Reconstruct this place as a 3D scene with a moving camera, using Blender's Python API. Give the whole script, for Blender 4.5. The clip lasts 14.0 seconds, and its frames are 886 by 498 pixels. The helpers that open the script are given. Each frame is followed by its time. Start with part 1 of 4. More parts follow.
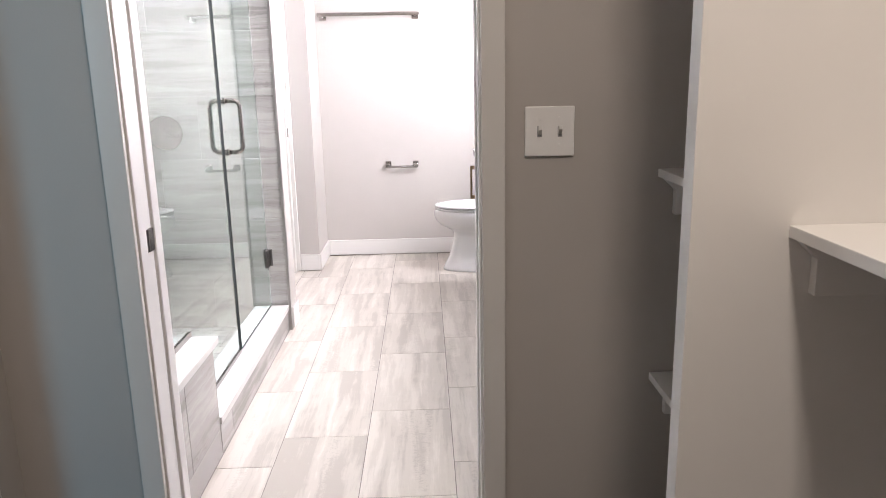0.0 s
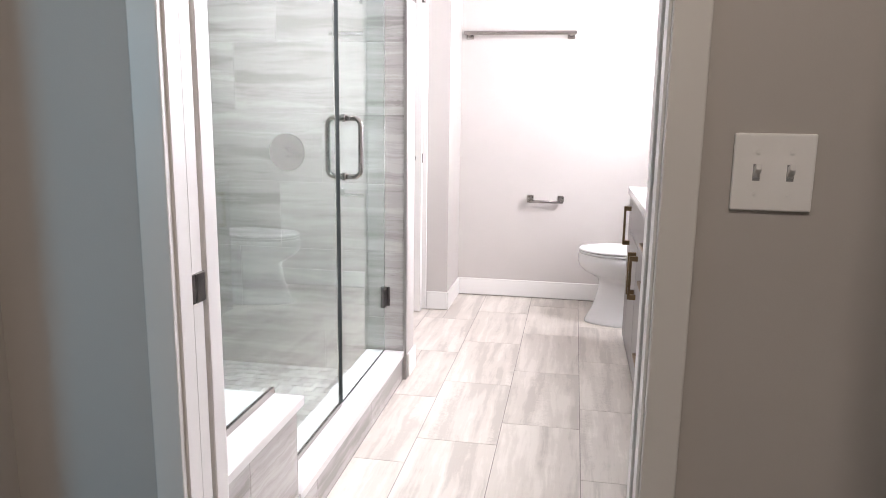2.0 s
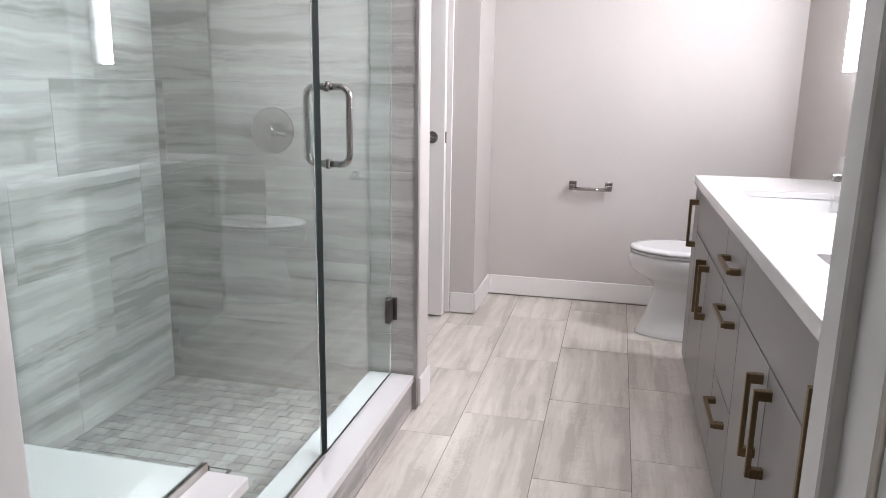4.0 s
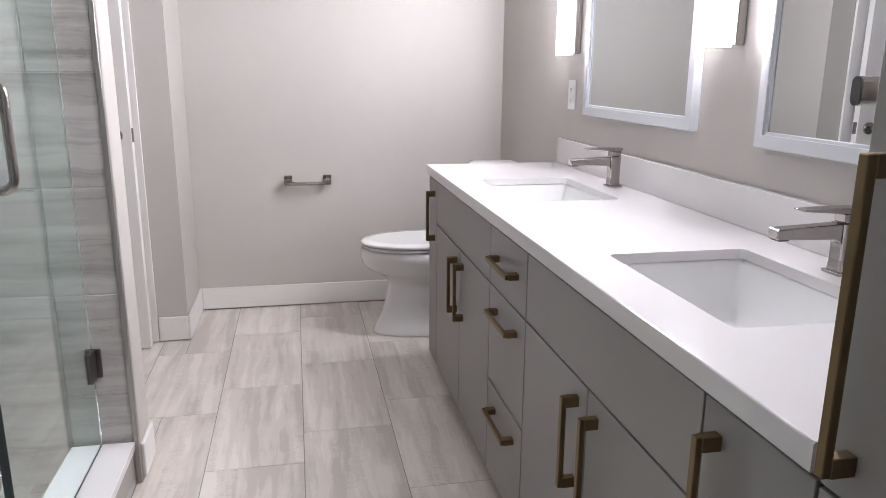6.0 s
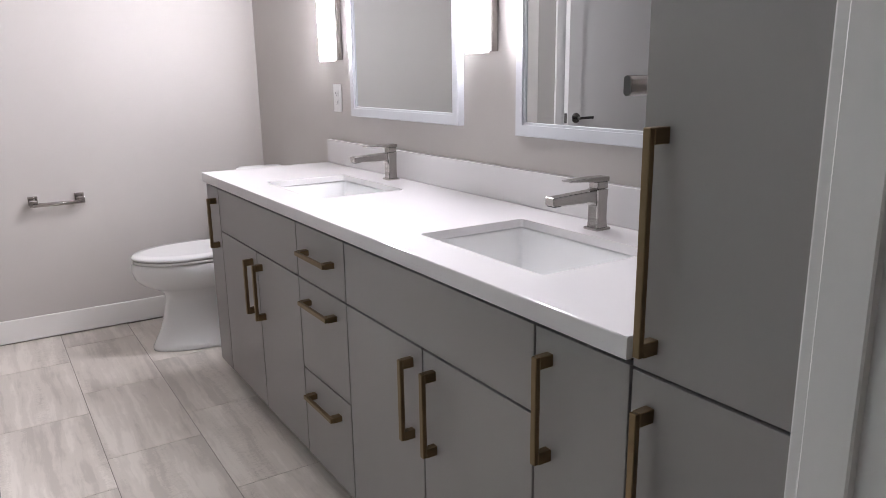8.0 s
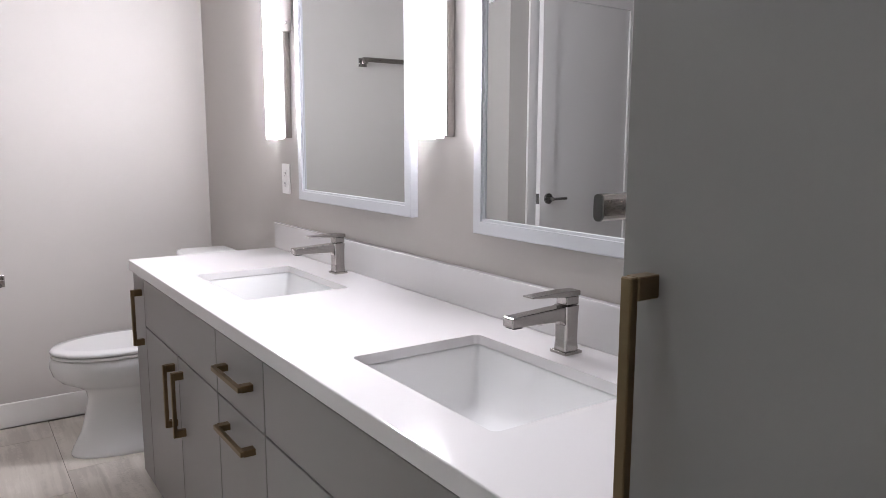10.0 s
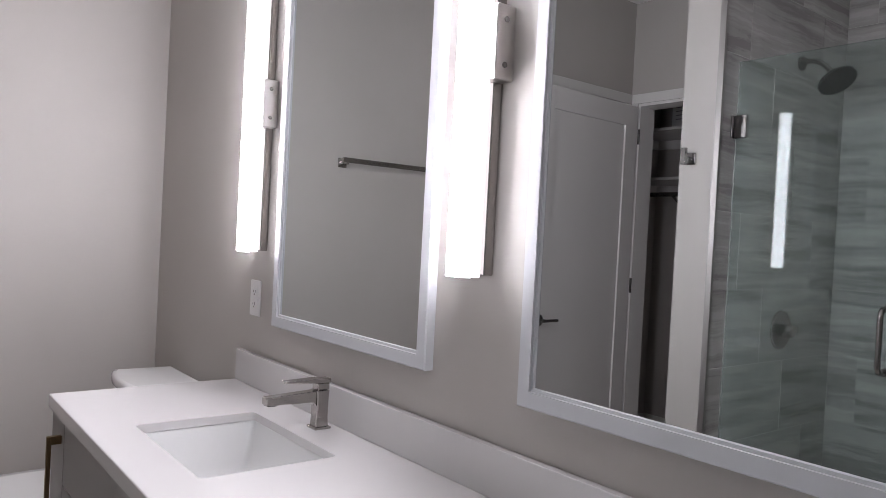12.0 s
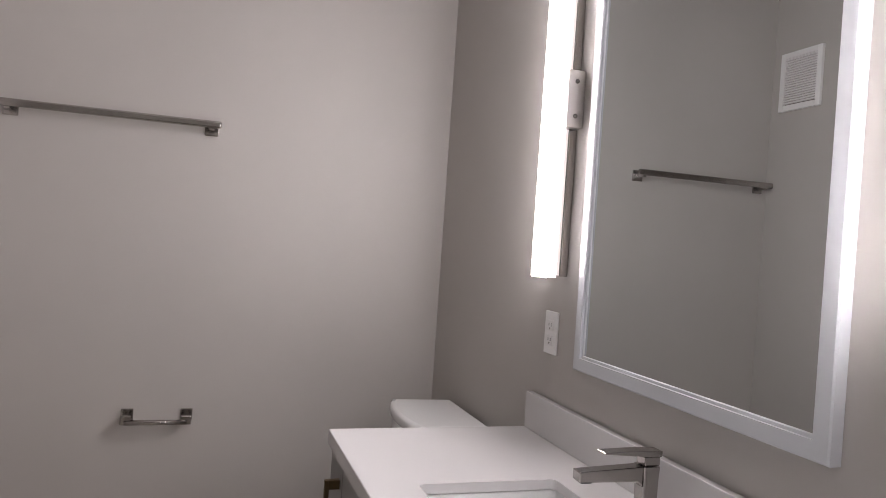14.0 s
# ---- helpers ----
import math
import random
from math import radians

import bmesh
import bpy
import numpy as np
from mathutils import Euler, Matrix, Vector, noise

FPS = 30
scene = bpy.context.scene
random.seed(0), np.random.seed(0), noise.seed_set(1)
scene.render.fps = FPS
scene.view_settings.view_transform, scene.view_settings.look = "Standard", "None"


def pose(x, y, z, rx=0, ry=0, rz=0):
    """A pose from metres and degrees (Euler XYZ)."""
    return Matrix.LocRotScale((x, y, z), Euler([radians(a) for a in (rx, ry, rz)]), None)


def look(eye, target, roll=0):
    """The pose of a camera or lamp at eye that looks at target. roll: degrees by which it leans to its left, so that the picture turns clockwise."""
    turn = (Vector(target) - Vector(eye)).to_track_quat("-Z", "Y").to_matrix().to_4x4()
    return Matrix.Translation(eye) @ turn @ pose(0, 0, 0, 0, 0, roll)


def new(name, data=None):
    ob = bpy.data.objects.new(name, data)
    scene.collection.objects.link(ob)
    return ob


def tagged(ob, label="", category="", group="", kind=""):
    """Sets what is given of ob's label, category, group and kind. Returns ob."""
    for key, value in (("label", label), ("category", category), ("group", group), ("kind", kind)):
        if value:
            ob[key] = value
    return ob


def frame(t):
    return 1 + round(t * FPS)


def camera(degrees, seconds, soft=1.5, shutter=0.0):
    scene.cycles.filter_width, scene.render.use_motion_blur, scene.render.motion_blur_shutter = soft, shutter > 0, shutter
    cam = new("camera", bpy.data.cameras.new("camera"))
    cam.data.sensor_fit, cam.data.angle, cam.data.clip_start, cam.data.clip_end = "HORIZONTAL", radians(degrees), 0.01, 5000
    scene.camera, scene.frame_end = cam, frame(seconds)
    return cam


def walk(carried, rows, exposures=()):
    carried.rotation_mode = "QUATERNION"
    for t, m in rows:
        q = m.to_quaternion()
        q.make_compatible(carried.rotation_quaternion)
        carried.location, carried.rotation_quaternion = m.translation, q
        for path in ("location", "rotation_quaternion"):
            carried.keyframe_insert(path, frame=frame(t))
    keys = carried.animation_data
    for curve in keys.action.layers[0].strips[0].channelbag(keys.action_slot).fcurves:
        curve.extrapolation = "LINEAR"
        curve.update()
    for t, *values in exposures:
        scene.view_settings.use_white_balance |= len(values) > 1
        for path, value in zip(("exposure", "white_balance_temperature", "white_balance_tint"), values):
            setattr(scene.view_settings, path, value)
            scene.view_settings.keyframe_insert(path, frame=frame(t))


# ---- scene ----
cam = camera(62.8, 14.0, 0.8)
PATH = [
    (0, (-0.121, 2.071, 1.295), (-0.079, 4.018, 0.84), -1.2),
    (0.5, (-0.147, 2.094, 1.287), (-0.218, 4.038, 0.826), -1.5),
    (1, (-0.161, 2.202, 1.281), (-0.292, 4.148, 0.838), -0.8),
    (1.5, (-0.142, 2.414, 1.266), (-0.375, 4.36, 0.867), 0.1),
    (2, (-0.124, 2.6, 1.257), (-0.466, 4.535, 0.883), 0.8),
    (2.2, (-0.135, 2.663, 1.247), (-0.508, 4.592, 0.871), 0.8),
    (4.3, (-0.182, 3.332, 1.233), (-0.627, 5.228, 0.779), 0.9),
    (4.5, (-0.204, 3.374, 1.232), (-0.618, 5.275, 0.768), 0.9),
    (5, (-0.306, 3.484, 1.231), (-0.492, 5.417, 0.751), 0.2),
    (5.5, (-0.364, 3.572, 1.242), (-0.224, 5.507, 0.759), -0.1),
    (6, (-0.346, 3.632, 1.251), (0.038, 5.535, 0.772), 0.4),
    (6.5, (-0.402, 3.65, 1.249), (0.182, 5.502, 0.769), 0.1),
    (7, (-0.516, 3.611, 1.246), (0.27, 5.384, 0.758), -0.5),
    (7.5, (-0.569, 3.562, 1.256), (0.37, 5.26, 0.772), -0.8),
    (8, (-0.59, 3.531, 1.255), (0.454, 5.17, 0.784), -0.9),
    (8.2, (-0.595, 3.523, 1.253), (0.483, 5.143, 0.795), -0.6),
    (10.5, (-0.293, 3.844, 1.335), (0.829, 5.482, 1.091), 0.1),
    (11, (-0.266, 3.945, 1.361), (0.88, 5.574, 1.18), 0.6),
    (11.5, (-0.234, 4.107, 1.351), (0.96, 5.71, 1.277), 2.2),
    (12, (-0.247, 4.216, 1.388), (0.991, 5.786, 1.356), 3.0),
    (12.5, (-0.256, 4.297, 1.401), (0.914, 5.919, 1.41), 3.5),
    (13, (-0.223, 4.415, 1.402), (0.798, 6.134, 1.422), 3.7),
    (13.5, (-0.151, 4.553, 1.396), (0.67, 6.377, 1.408), 3.8),
    (14, (-0.162, 4.664, 1.379), (0.457, 6.566, 1.366), 3.9),
]
EXPOSURE = [(0.0, 1.58, 6500, 10), (2.2, 1.52, 6500, 10), (4.3, 0.80, 6400, 8), (8.2, 0.66, 6400, 9), (10.5, 0.46, 6400, 8), (12.0, -0.14, 6450, 9),
            (14.0, -0.44, 6850, 10)]
walk(cam, [(t, look(eye, target, roll)) for t, eye, target, roll in PATH], EXPOSURE)

# ---- world and large lights ----
world = bpy.data.worlds.new("world")
scene.world = world
world.use_nodes = True
wn = world.node_tree
sky = wn.nodes.new("ShaderNodeTexSky")
sky.sky_type, sky.sun_disc = "NISHITA", False
sky.sun_elevation, sky.sun_rotation = radians(35), radians(140)
wn.links.new(sky.outputs[0], wn.nodes["Background"].inputs[0])
wn.nodes["Background"].inputs[1].default_value = 0.1


def area_lamp(name, at, target, sx, sy, power, colour):
    d = bpy.data.lights.new(name, "AREA")
    d.shape, d.size, d.size_y, d.energy, d.color = "RECTANGLE", sx, sy, power, colour
    ob = new(name, d)
    ob.matrix_world = look(at, target)
    return tagged(ob, kind="structure")


SCONCE_FRONT, SCONCE_SIDE = 97.0, 2.2
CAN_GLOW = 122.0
area_lamp("window_light", (-3.1, -0.36, 1.6), (-3.1, 3.0, 1.3), 1.2, 1.4, 16.0, (0.15, 0.62, 0.95))
area_lamp("closet_light", (0.15, 2.2, 2.80), (0.15, 2.2, 0.0), 0.20, 0.20, 8.2, (1.0, 0.86, 0.74))

# ---- materials ----


def material(name, colour, rough=0.5, metal=0.0, **more):
    m = bpy.data.materials.new(name)
    m.use_nodes = True
    b = m.node_tree.nodes["Principled BSDF"]
    b.inputs["Base Color"].default_value = (*colour, 1)
    b.inputs["Roughness"].default_value = rough
    b.inputs["Metallic"].default_value = metal
    for key, value in more.items():
        b.inputs[key.replace("_", " ")].default_value = value
    return m


def node(m, kind, **values):
    n = m.node_tree.nodes.new(kind)
    for key, value in values.items():
        n.inputs[key.replace("_", " ")].default_value = value
    return n


def wire(m, a, b):
    m.node_tree.links.new(a, b)


def ramp(m, source, stops):
    r = m.node_tree.nodes.new("ShaderNodeValToRGB")
    while len(r.color_ramp.elements) < len(stops):
        r.color_ramp.elements.new(0.5)
    for e, (p, c) in zip(r.color_ramp.elements, stops):
        e.position, e.color = p, (*c, 1)
    wire(m, source, r.inputs[0])
    return r.outputs[0]


def bump(m, height, strength, distance=0.002):
    n = node(m, "ShaderNodeBump", Strength=strength, Distance=distance)
    wire(m, height, n.inputs["Height"])
    wire(m, n.outputs[0], m.node_tree.nodes["Principled BSDF"].inputs["Normal"])


def painted(name, colour, rough, grain=260.0, depth=0.12, drift=0.05):
    """Paint with a fine roller texture and a slow drift of tone."""
    m = material(name, colour, rough)
    b = m.node_tree.nodes["Principled BSDF"]
    geo = node(m, "ShaderNodeNewGeometry")
    slow = node(m, "ShaderNodeTexNoise", Scale=1.3, Detail=4.0)
    fine = node(m, "ShaderNodeTexNoise", Scale=grain, Detail=3.0)
    wire(m, geo.outputs["Position"], slow.inputs["Vector"])
    wire(m, geo.outputs["Position"], fine.inputs["Vector"])
    lo = tuple(c * (1 - drift) for c in colour)
    hi = tuple(min(1, c * (1 + drift)) for c in colour)
    wire(m, ramp(m, slow.outputs[0], [(0.3, lo), (0.7, hi)]), b.inputs["Base Color"])
    bump(m, fine.outputs[0], depth, 0.001)
    return m


def brushed(name, colour, rough, along=(1, 1, 3)):
    m = material(name, colour, rough, 1.0)
    b = m.node_tree.nodes["Principled BSDF"]
    tc = node(m, "ShaderNodeTexCoord")
    mp = node(m, "ShaderNodeMapping")
    mp.inputs["Scale"].default_value = along
    n = node(m, "ShaderNodeTexNoise", Scale=9.0, Detail=2.0)
    wire(m, tc.outputs["Object"], mp.inputs[0])
    wire(m, mp.outputs[0], n.inputs["Vector"])
    mr = node(m, "ShaderNodeMapRange", To_Min=rough * 0.92, To_Max=rough * 1.1)
    wire(m, n.outputs[0], mr.inputs[0])
    wire(m, mr.outputs[0], b.inputs["Roughness"])
    return m


def stone_tile(name, axis, light, mid, dark, rough=0.32):
    """Vein-cut travertine look: long soft bands along one axis, each tile cut from its own place."""
    m = material(name, mid, rough)
    b = m.node_tree.nodes["Principled BSDF"]
    geo = node(m, "ShaderNodeNewGeometry")
    info = node(m, "ShaderNodeObjectInfo")
    shift = node(m, "ShaderNodeVectorMath")
    shift.operation = "MULTIPLY_ADD"
    wire(m, info.outputs["Random"], shift.inputs[0])
    shift.inputs[1].default_value = (37.0, 53.0, 71.0)
    wire(m, geo.outputs["Position"], shift.inputs[2])
    # bend the bands with a slow warp
    bend = node(m, "ShaderNodeTexNoise", Scale=5.0, Detail=4.0, Roughness=0.6)
    wire(m, shift.outputs[0], bend.inputs["Vector"])
    sway = node(m, "ShaderNodeVectorMath")
    sway.operation = "MULTIPLY_ADD"
    wire(m, bend.outputs["Color"], sway.inputs[0])
    sway.inputs[1].default_value = {"y": (0.03, 0.03, 0.03), "w": (0.045, 0.045, 0.045), "m": (0.07, 0.07, 0.07)}[axis]
    wire(m, shift.outputs[0], sway.inputs[2])
    mp = node(m, "ShaderNodeMapping")
    mp.inputs["Scale"].default_value = {"y": (8, 0.7, 8), "w": (0.6, 0.6, 9), "m": (5, 5, 9)}[axis]
    wire(m, sway.outputs[0], mp.inputs[0])
    warp = node(m, "ShaderNodeTexNoise", Scale=1.7, Detail=5.0, Roughness=0.55, Distortion=0.3)
    wire(m, mp.outputs[0], warp.inputs["Vector"])
    mp2 = node(m, "ShaderNodeMapping")
    mp2.inputs["Scale"].default_value = {"y": (45, 2.2, 45), "w": (2.0, 2.0, 48), "m": (20, 20, 20)}[axis]
    wire(m, sway.outputs[0], mp2.inputs[0])
    thin = node(m, "ShaderNodeTexNoise", Scale=1.3, Detail=4.0, Roughness=0.6, Distortion=0.6)
    wire(m, mp2.outputs[0], thin.inputs["Vector"])
    cloud = node(m, "ShaderNodeTexNoise", Scale=9.0, Detail=8.0, Roughness=0.68)
    wire(m, shift.outputs[0], cloud.inputs["Vector"])
    mix = node(m, "ShaderNodeMath")
    mix.operation = "MULTIPLY_ADD"
    wire(m, thin.outputs[0], mix.inputs[0])
    mix.inputs[1].default_value = {"y": 0.29, "w": 0.34, "m": 0.24}[axis]
    wire(m, warp.outputs[0], mix.inputs[2])
    mix2 = node(m, "ShaderNodeMath")
    mix2.operation = "MULTIPLY_ADD"
    wire(m, cloud.outputs[0], mix2.inputs[0])
    mix2.inputs[1].default_value = {"y": 0.20, "w": 0.20, "m": 0.30}[axis]
    wire(m, mix.outputs[0], mix2.inputs[2])
    tone = node(m, "ShaderNodeMath")
    tone.operation = "MULTIPLY_ADD"
    wire(m, info.outputs["Random"], tone.inputs[0])
    tone.inputs[1].default_value = 0.17 if axis == "m" else 0.07
    wire(m, mix2.outputs[0], tone.inputs[2])
    # patches of fine crackle that follow some of the bands
    mp3 = node(m, "ShaderNodeMapping")
    mp3.inputs["Scale"].default_value = {"y": (9, 0.5, 9), "w": (0.5, 0.5, 7), "m": (4, 4, 4)}[axis]
    wire(m, shift.outputs[0], mp3.inputs[0])
    where = node(m, "ShaderNodeTexNoise", Scale=1.0, Detail=1.0)
    wire(m, mp3.outputs[0], where.inputs["Vector"])
    mask = node(m, "ShaderNodeMapRange", From_Min=0.56, From_Max=0.62, To_Min=0.0, To_Max=0.085)
    wire(m, where.outputs[0], mask.inputs[0])
    mp4 = node(m, "ShaderNodeMapping")
    mp4.inputs["Scale"].default_value = {"y": (45, 85, 45), "w": (12, 12, 60), "m": (30, 30, 30)}[axis]
    wire(m, shift.outputs[0], mp4.inputs[0])
    crack = node(m, "ShaderNodeTexNoise", Scale=1.0, Detail=3.0, Roughness=0.6, Distortion=1.6)
    wire(m, mp4.outputs[0], crack.inputs["Vector"])
    line = node(m, "ShaderNodeMapRange", From_Min=0.48, From_Max=0.60)
    wire(m, crack.outputs[0], line.inputs[0])
    cut = node(m, "ShaderNodeMath")
    cut.operation = "MULTIPLY"
    wire(m, mask.outputs[0], cut.inputs[0])
    wire(m, line.outputs[0], cut.inputs[1])
    left = node(m, "ShaderNodeMath")
    left.operation = "SUBTRACT"
    wire(m, tone.outputs[0], left.inputs[0])
    wire(m, cut.outputs[0], left.inputs[1])
    lo, m0, m1, hi = (0.655, 0.755, 0.80, 0.90) if axis == "y" else (0.66, 0.775, 0.825, 0.93)
    wire(m, ramp(m, left.outputs[0], [(lo, dark), (m0, mid), (m1, mid), (hi, light)]), b.inputs["Base Color"])
    bump(m, thin.outputs[0], 0.10, 0.001)
    return m


WALL = painted("greige_wall_paint", (0.446, 0.419, 0.395), 0.55)
TRIM = painted("white_trim_paint", (0.67, 0.652, 0.63), 0.35, 120.0, 0.05, 0.02)
SHELF = painted("white_shelf_board", (0.80, 0.785, 0.77), 0.4, 150.0, 0.04, 0.02)
FRAME = painted("silver_white_frame_paint", (0.55, 0.56, 0.585), 0.3, 120.0, 0.04, 0.02)
CEILING = painted("white_ceiling_paint", (0.70, 0.69, 0.68), 0.8)
CABINET = painted("grey_cabinet_lacquer", (0.246, 0.233, 0.225), 0.42, 400.0, 0.03, 0.03)
# near-black carcass colour: the shade in the gaps between fronts is painted in
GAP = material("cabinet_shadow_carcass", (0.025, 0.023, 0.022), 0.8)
QUARTZ = painted("white_quartz", (0.615, 0.598, 0.596), 0.12, 90.0, 0.0, 0.02)
PORCELAIN = painted("white_glazed_porcelain", (0.74, 0.738, 0.735), 0.07, 30.0, 0.0, 0.01)
NICKEL = brushed("brushed_nickel", (0.40, 0.378, 0.36), 0.2)
EDGE = material("satin_steel_edge", (0.36, 0.345, 0.33), 0.42, 0.9)
SATIN = material("satin_nickel", (0.55, 0.52, 0.50), 0.35, 1.0)
HINGE = material("dark_nickel", (0.16, 0.15, 0.145), 0.3, 1.0)
GUNMETAL = brushed("gunmetal_nickel", (0.13, 0.127, 0.124), 0.34)
CHROME = brushed("dark_satin_chrome", (0.36, 0.35, 0.34), 0.2)
BRONZE = brushed("antique_brass", (0.205, 0.146, 0.082), 0.42)
GROUT = painted("grey_grout", (0.25, 0.23, 0.213), 0.9, 300.0, 0.3)
SHOWER_GROUT = painted("shower_grout", (0.40, 0.38, 0.365), 0.9, 300.0, 0.3)
FLOOR_TILE = stone_tile("floor_tile_stone", "y", (0.685, 0.635, 0.58), (0.59, 0.541, 0.489), (0.475, 0.432, 0.39))
WALL_TILE = stone_tile("wall_tile_stone", "w", (0.44, 0.421, 0.406), (0.36, 0.342, 0.328), (0.255, 0.24, 0.229), 0.22)
MOSAIC = stone_tile("mosaic_stone", "m", (0.37, 0.354, 0.343), (0.272, 0.258, 0.248), (0.195, 0.184, 0.177), 0.4)
CARPET = painted("brown_carpet", (0.115, 0.10, 0.088), 0.95, 500.0, 0.6)
PLASTIC = material("white_plastic", (0.80, 0.79, 0.78), 0.3)
SLOT = material("dark_slot", (0.03, 0.03, 0.03), 0.6)
RUBBER = material("black_seal", (0.008, 0.013, 0.012), 0.75)
RUBBER.node_tree.nodes["Principled BSDF"].inputs["Specular IOR Level"].default_value = 0.15
MIRROR = material("mirror_silver", (0.575, 0.592, 0.602), 0.0, 1.0)
PRINT = material("grey_print", (0.25, 0.25, 0.26), 0.6)
GLOW_FRONT = material("lit_acrylic_front", (0.9, 0.9, 0.9), 0.4)
GLOW = material("lit_acrylic", (0.9, 0.9, 0.9), 0.4)
for m, e in ((GLOW_FRONT, SCONCE_FRONT), (GLOW, SCONCE_SIDE)):
    m.node_tree.nodes["Principled BSDF"].inputs["Emission Color"].default_value = (1.0, 0.965, 1.045, 1)
    m.node_tree.nodes["Principled BSDF"].inputs["Emission Strength"].default_value = e
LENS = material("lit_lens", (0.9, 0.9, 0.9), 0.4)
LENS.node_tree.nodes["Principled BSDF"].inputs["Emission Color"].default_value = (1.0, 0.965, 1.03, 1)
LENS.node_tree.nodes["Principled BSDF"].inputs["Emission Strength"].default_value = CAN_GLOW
GLASS = material("green_tinted_glass", (0.82, 0.94, 0.915), 0.0)
GLASS.node_tree.nodes["Principled BSDF"].inputs["Transmission Weight"].default_value = 1.0
GLASS.node_tree.nodes["Principled BSDF"].inputs["IOR"].default_value = 1.54

# ---- mesh helpers ----


def box(x0, x1, y0, y1, z0, z1, bevel=0.0, segments=2, bm=None):
    b = bmesh.new()
    m = Matrix.Translation(((x0 + x1) / 2, (y0 + y1) / 2, (z0 + z1) / 2)) @ Matrix.Diagonal((x1 - x0, y1 - y0, z1 - z0, 1))
    bmesh.ops.create_cube(b, size=1, matrix=m)
    if bevel:
        bmesh.ops.bevel(b, geom=b.edges[:], offset=bevel, segments=segments, affect="EDGES", profile=0.5)
    return joined(bm, b)


def joined(bm, b):
    """Adds the bmesh b to bm, or gives b where there is none."""
    if bm is None:
        return b
    me = bpy.data.meshes.new("join")
    b.to_mesh(me)
    b.free()
    bm.from_mesh(me)
    bpy.data.meshes.remove(me)
    return bm


def rod(p, q, r, bm=None, sides=24, flat=1.0, r2=None):
    """A rod from p to q, capped; flat squeezes its section."""
    p, q = Vector(p), Vector(q)
    b = bmesh.new()
    bmesh.ops.create_cone(b, cap_ends=True, segments=sides, radius1=r, radius2=r if r2 is None else r2, depth=(q - p).length)
    turn = (q - p).to_track_quat("Z", "Y").to_matrix().to_4x4()
    bmesh.ops.transform(b, matrix=Matrix.Translation((p + q) / 2) @ turn @ Matrix.Diagonal((1, flat, 1, 1)), verts=b.verts[:])
    for f in b.faces:
        f.smooth = len(f.verts) == 4
    return joined(bm, b)


def loft(rings, bm=None, smooth=True):
    """A closed skin through rings of equally many points."""
    b = bmesh.new()
    rows = [[b.verts.new(p) for p in ring] for ring in rings]
    n = len(rows[0])
    for lo, hi in zip(rows, rows[1:]):
        for i in range(n):
            b.faces.new((lo[i], lo[(i + 1) % n], hi[(i + 1) % n], hi[i])).smooth = smooth
    b.faces.new(rows[0][::-1])
    b.faces.new(rows[-1])
    bmesh.ops.recalc_face_normals(b, faces=b.faces[:])
    return joined(bm, b)


def tube(points, r, bm=None, sides=14, caps=True):
    """A round bar that follows points."""
    pts = [Vector(p) for p in points]
    rings = []
    side = None
    for i, p in enumerate(pts):
        d = (pts[min(i + 1, len(pts) - 1)] - pts[max(i - 1, 0)]).normalized()
        if side is None:
            side = d.orthogonal().normalized()
        side = (side - d * side.dot(d)).normalized()
        up = d.cross(side)
        rings.append([p + r * (math.cos(a) * side + math.sin(a) * up) for a in (2 * math.pi * k / sides for k in range(sides))])
    return loft(rings, bm)


def prism(outline, axis, a, b0, bevel=0.0, bm=None):
    """A solid from an outline of pairs, pushed along an axis from a to b0."""
    b = bmesh.new()
    put = {"x": lambda u, v, w: (w, u, v), "y": lambda u, v, w: (u, w, v), "z": lambda u, v, w: (u, v, w)}[axis]
    lo = [b.verts.new(put(u, v, a)) for u, v in outline]
    hi = [b.verts.new(put(u, v, b0)) for u, v in outline]
    n = len(lo)
    b.faces.new(lo), b.faces.new(hi[::-1])
    for i in range(n):
        b.faces.new((lo[i], lo[(i + 1) % n], hi[(i + 1) % n], hi[i]))
    bmesh.ops.recalc_face_normals(b, faces=b.faces[:])
    if bevel:
        bmesh.ops.bevel(b, geom=b.edges[:], offset=bevel, segments=2, affect="EDGES", profile=0.5)
    return joined(bm, b)


def origin_of(ob):
    at = Vector((0, 0, 0))
    while ob:
        at += ob.location
        ob = ob.parent
    return at


def mesh_object(name, bm, mat):
    me = bpy.data.meshes.new(name)
    bm.to_mesh(me)
    bm.free()
    me.materials.append(mat)
    return new(name, me)


def structure(name, bm, mat, label=""):
    return tagged(mesh_object(name, bm, mat), label=label, kind="structure")


def thing(name, base, label, category, group=""):
    ob = new(name)
    ob.empty_display_size = 0.05
    ob.location = base
    return tagged(ob, label, category, group)


def part(name, bm, mat, parent, label="", local=False):
    """One mesh under a thing or a part; its points are given in the world's metres, or in the thing's own."""
    if not local:
        bmesh.ops.translate(bm, vec=-origin_of(parent), verts=bm.verts[:])
    ob = mesh_object(name, bm, mat)
    ob.parent = parent
    return tagged(ob, label)


# ---- plan ----
XE = 0.752       # east wall
YN = 7.49        # north wall
XA = -0.88       # alcove side wall, shower end wall's face
YJ = 7.045        # wall with the door that stands ajar
YS = 5.80        # shower end wall
XW = -0.860      # that wall's free end
XS = -1.928      # shower left wall
YD0, YD1 = 3.72, 3.86   # wall between closet and bathroom
TOP = 2.88
HEAD = 2.26
DX0, DX1 = -0.783, 0.0  # pocket doorway

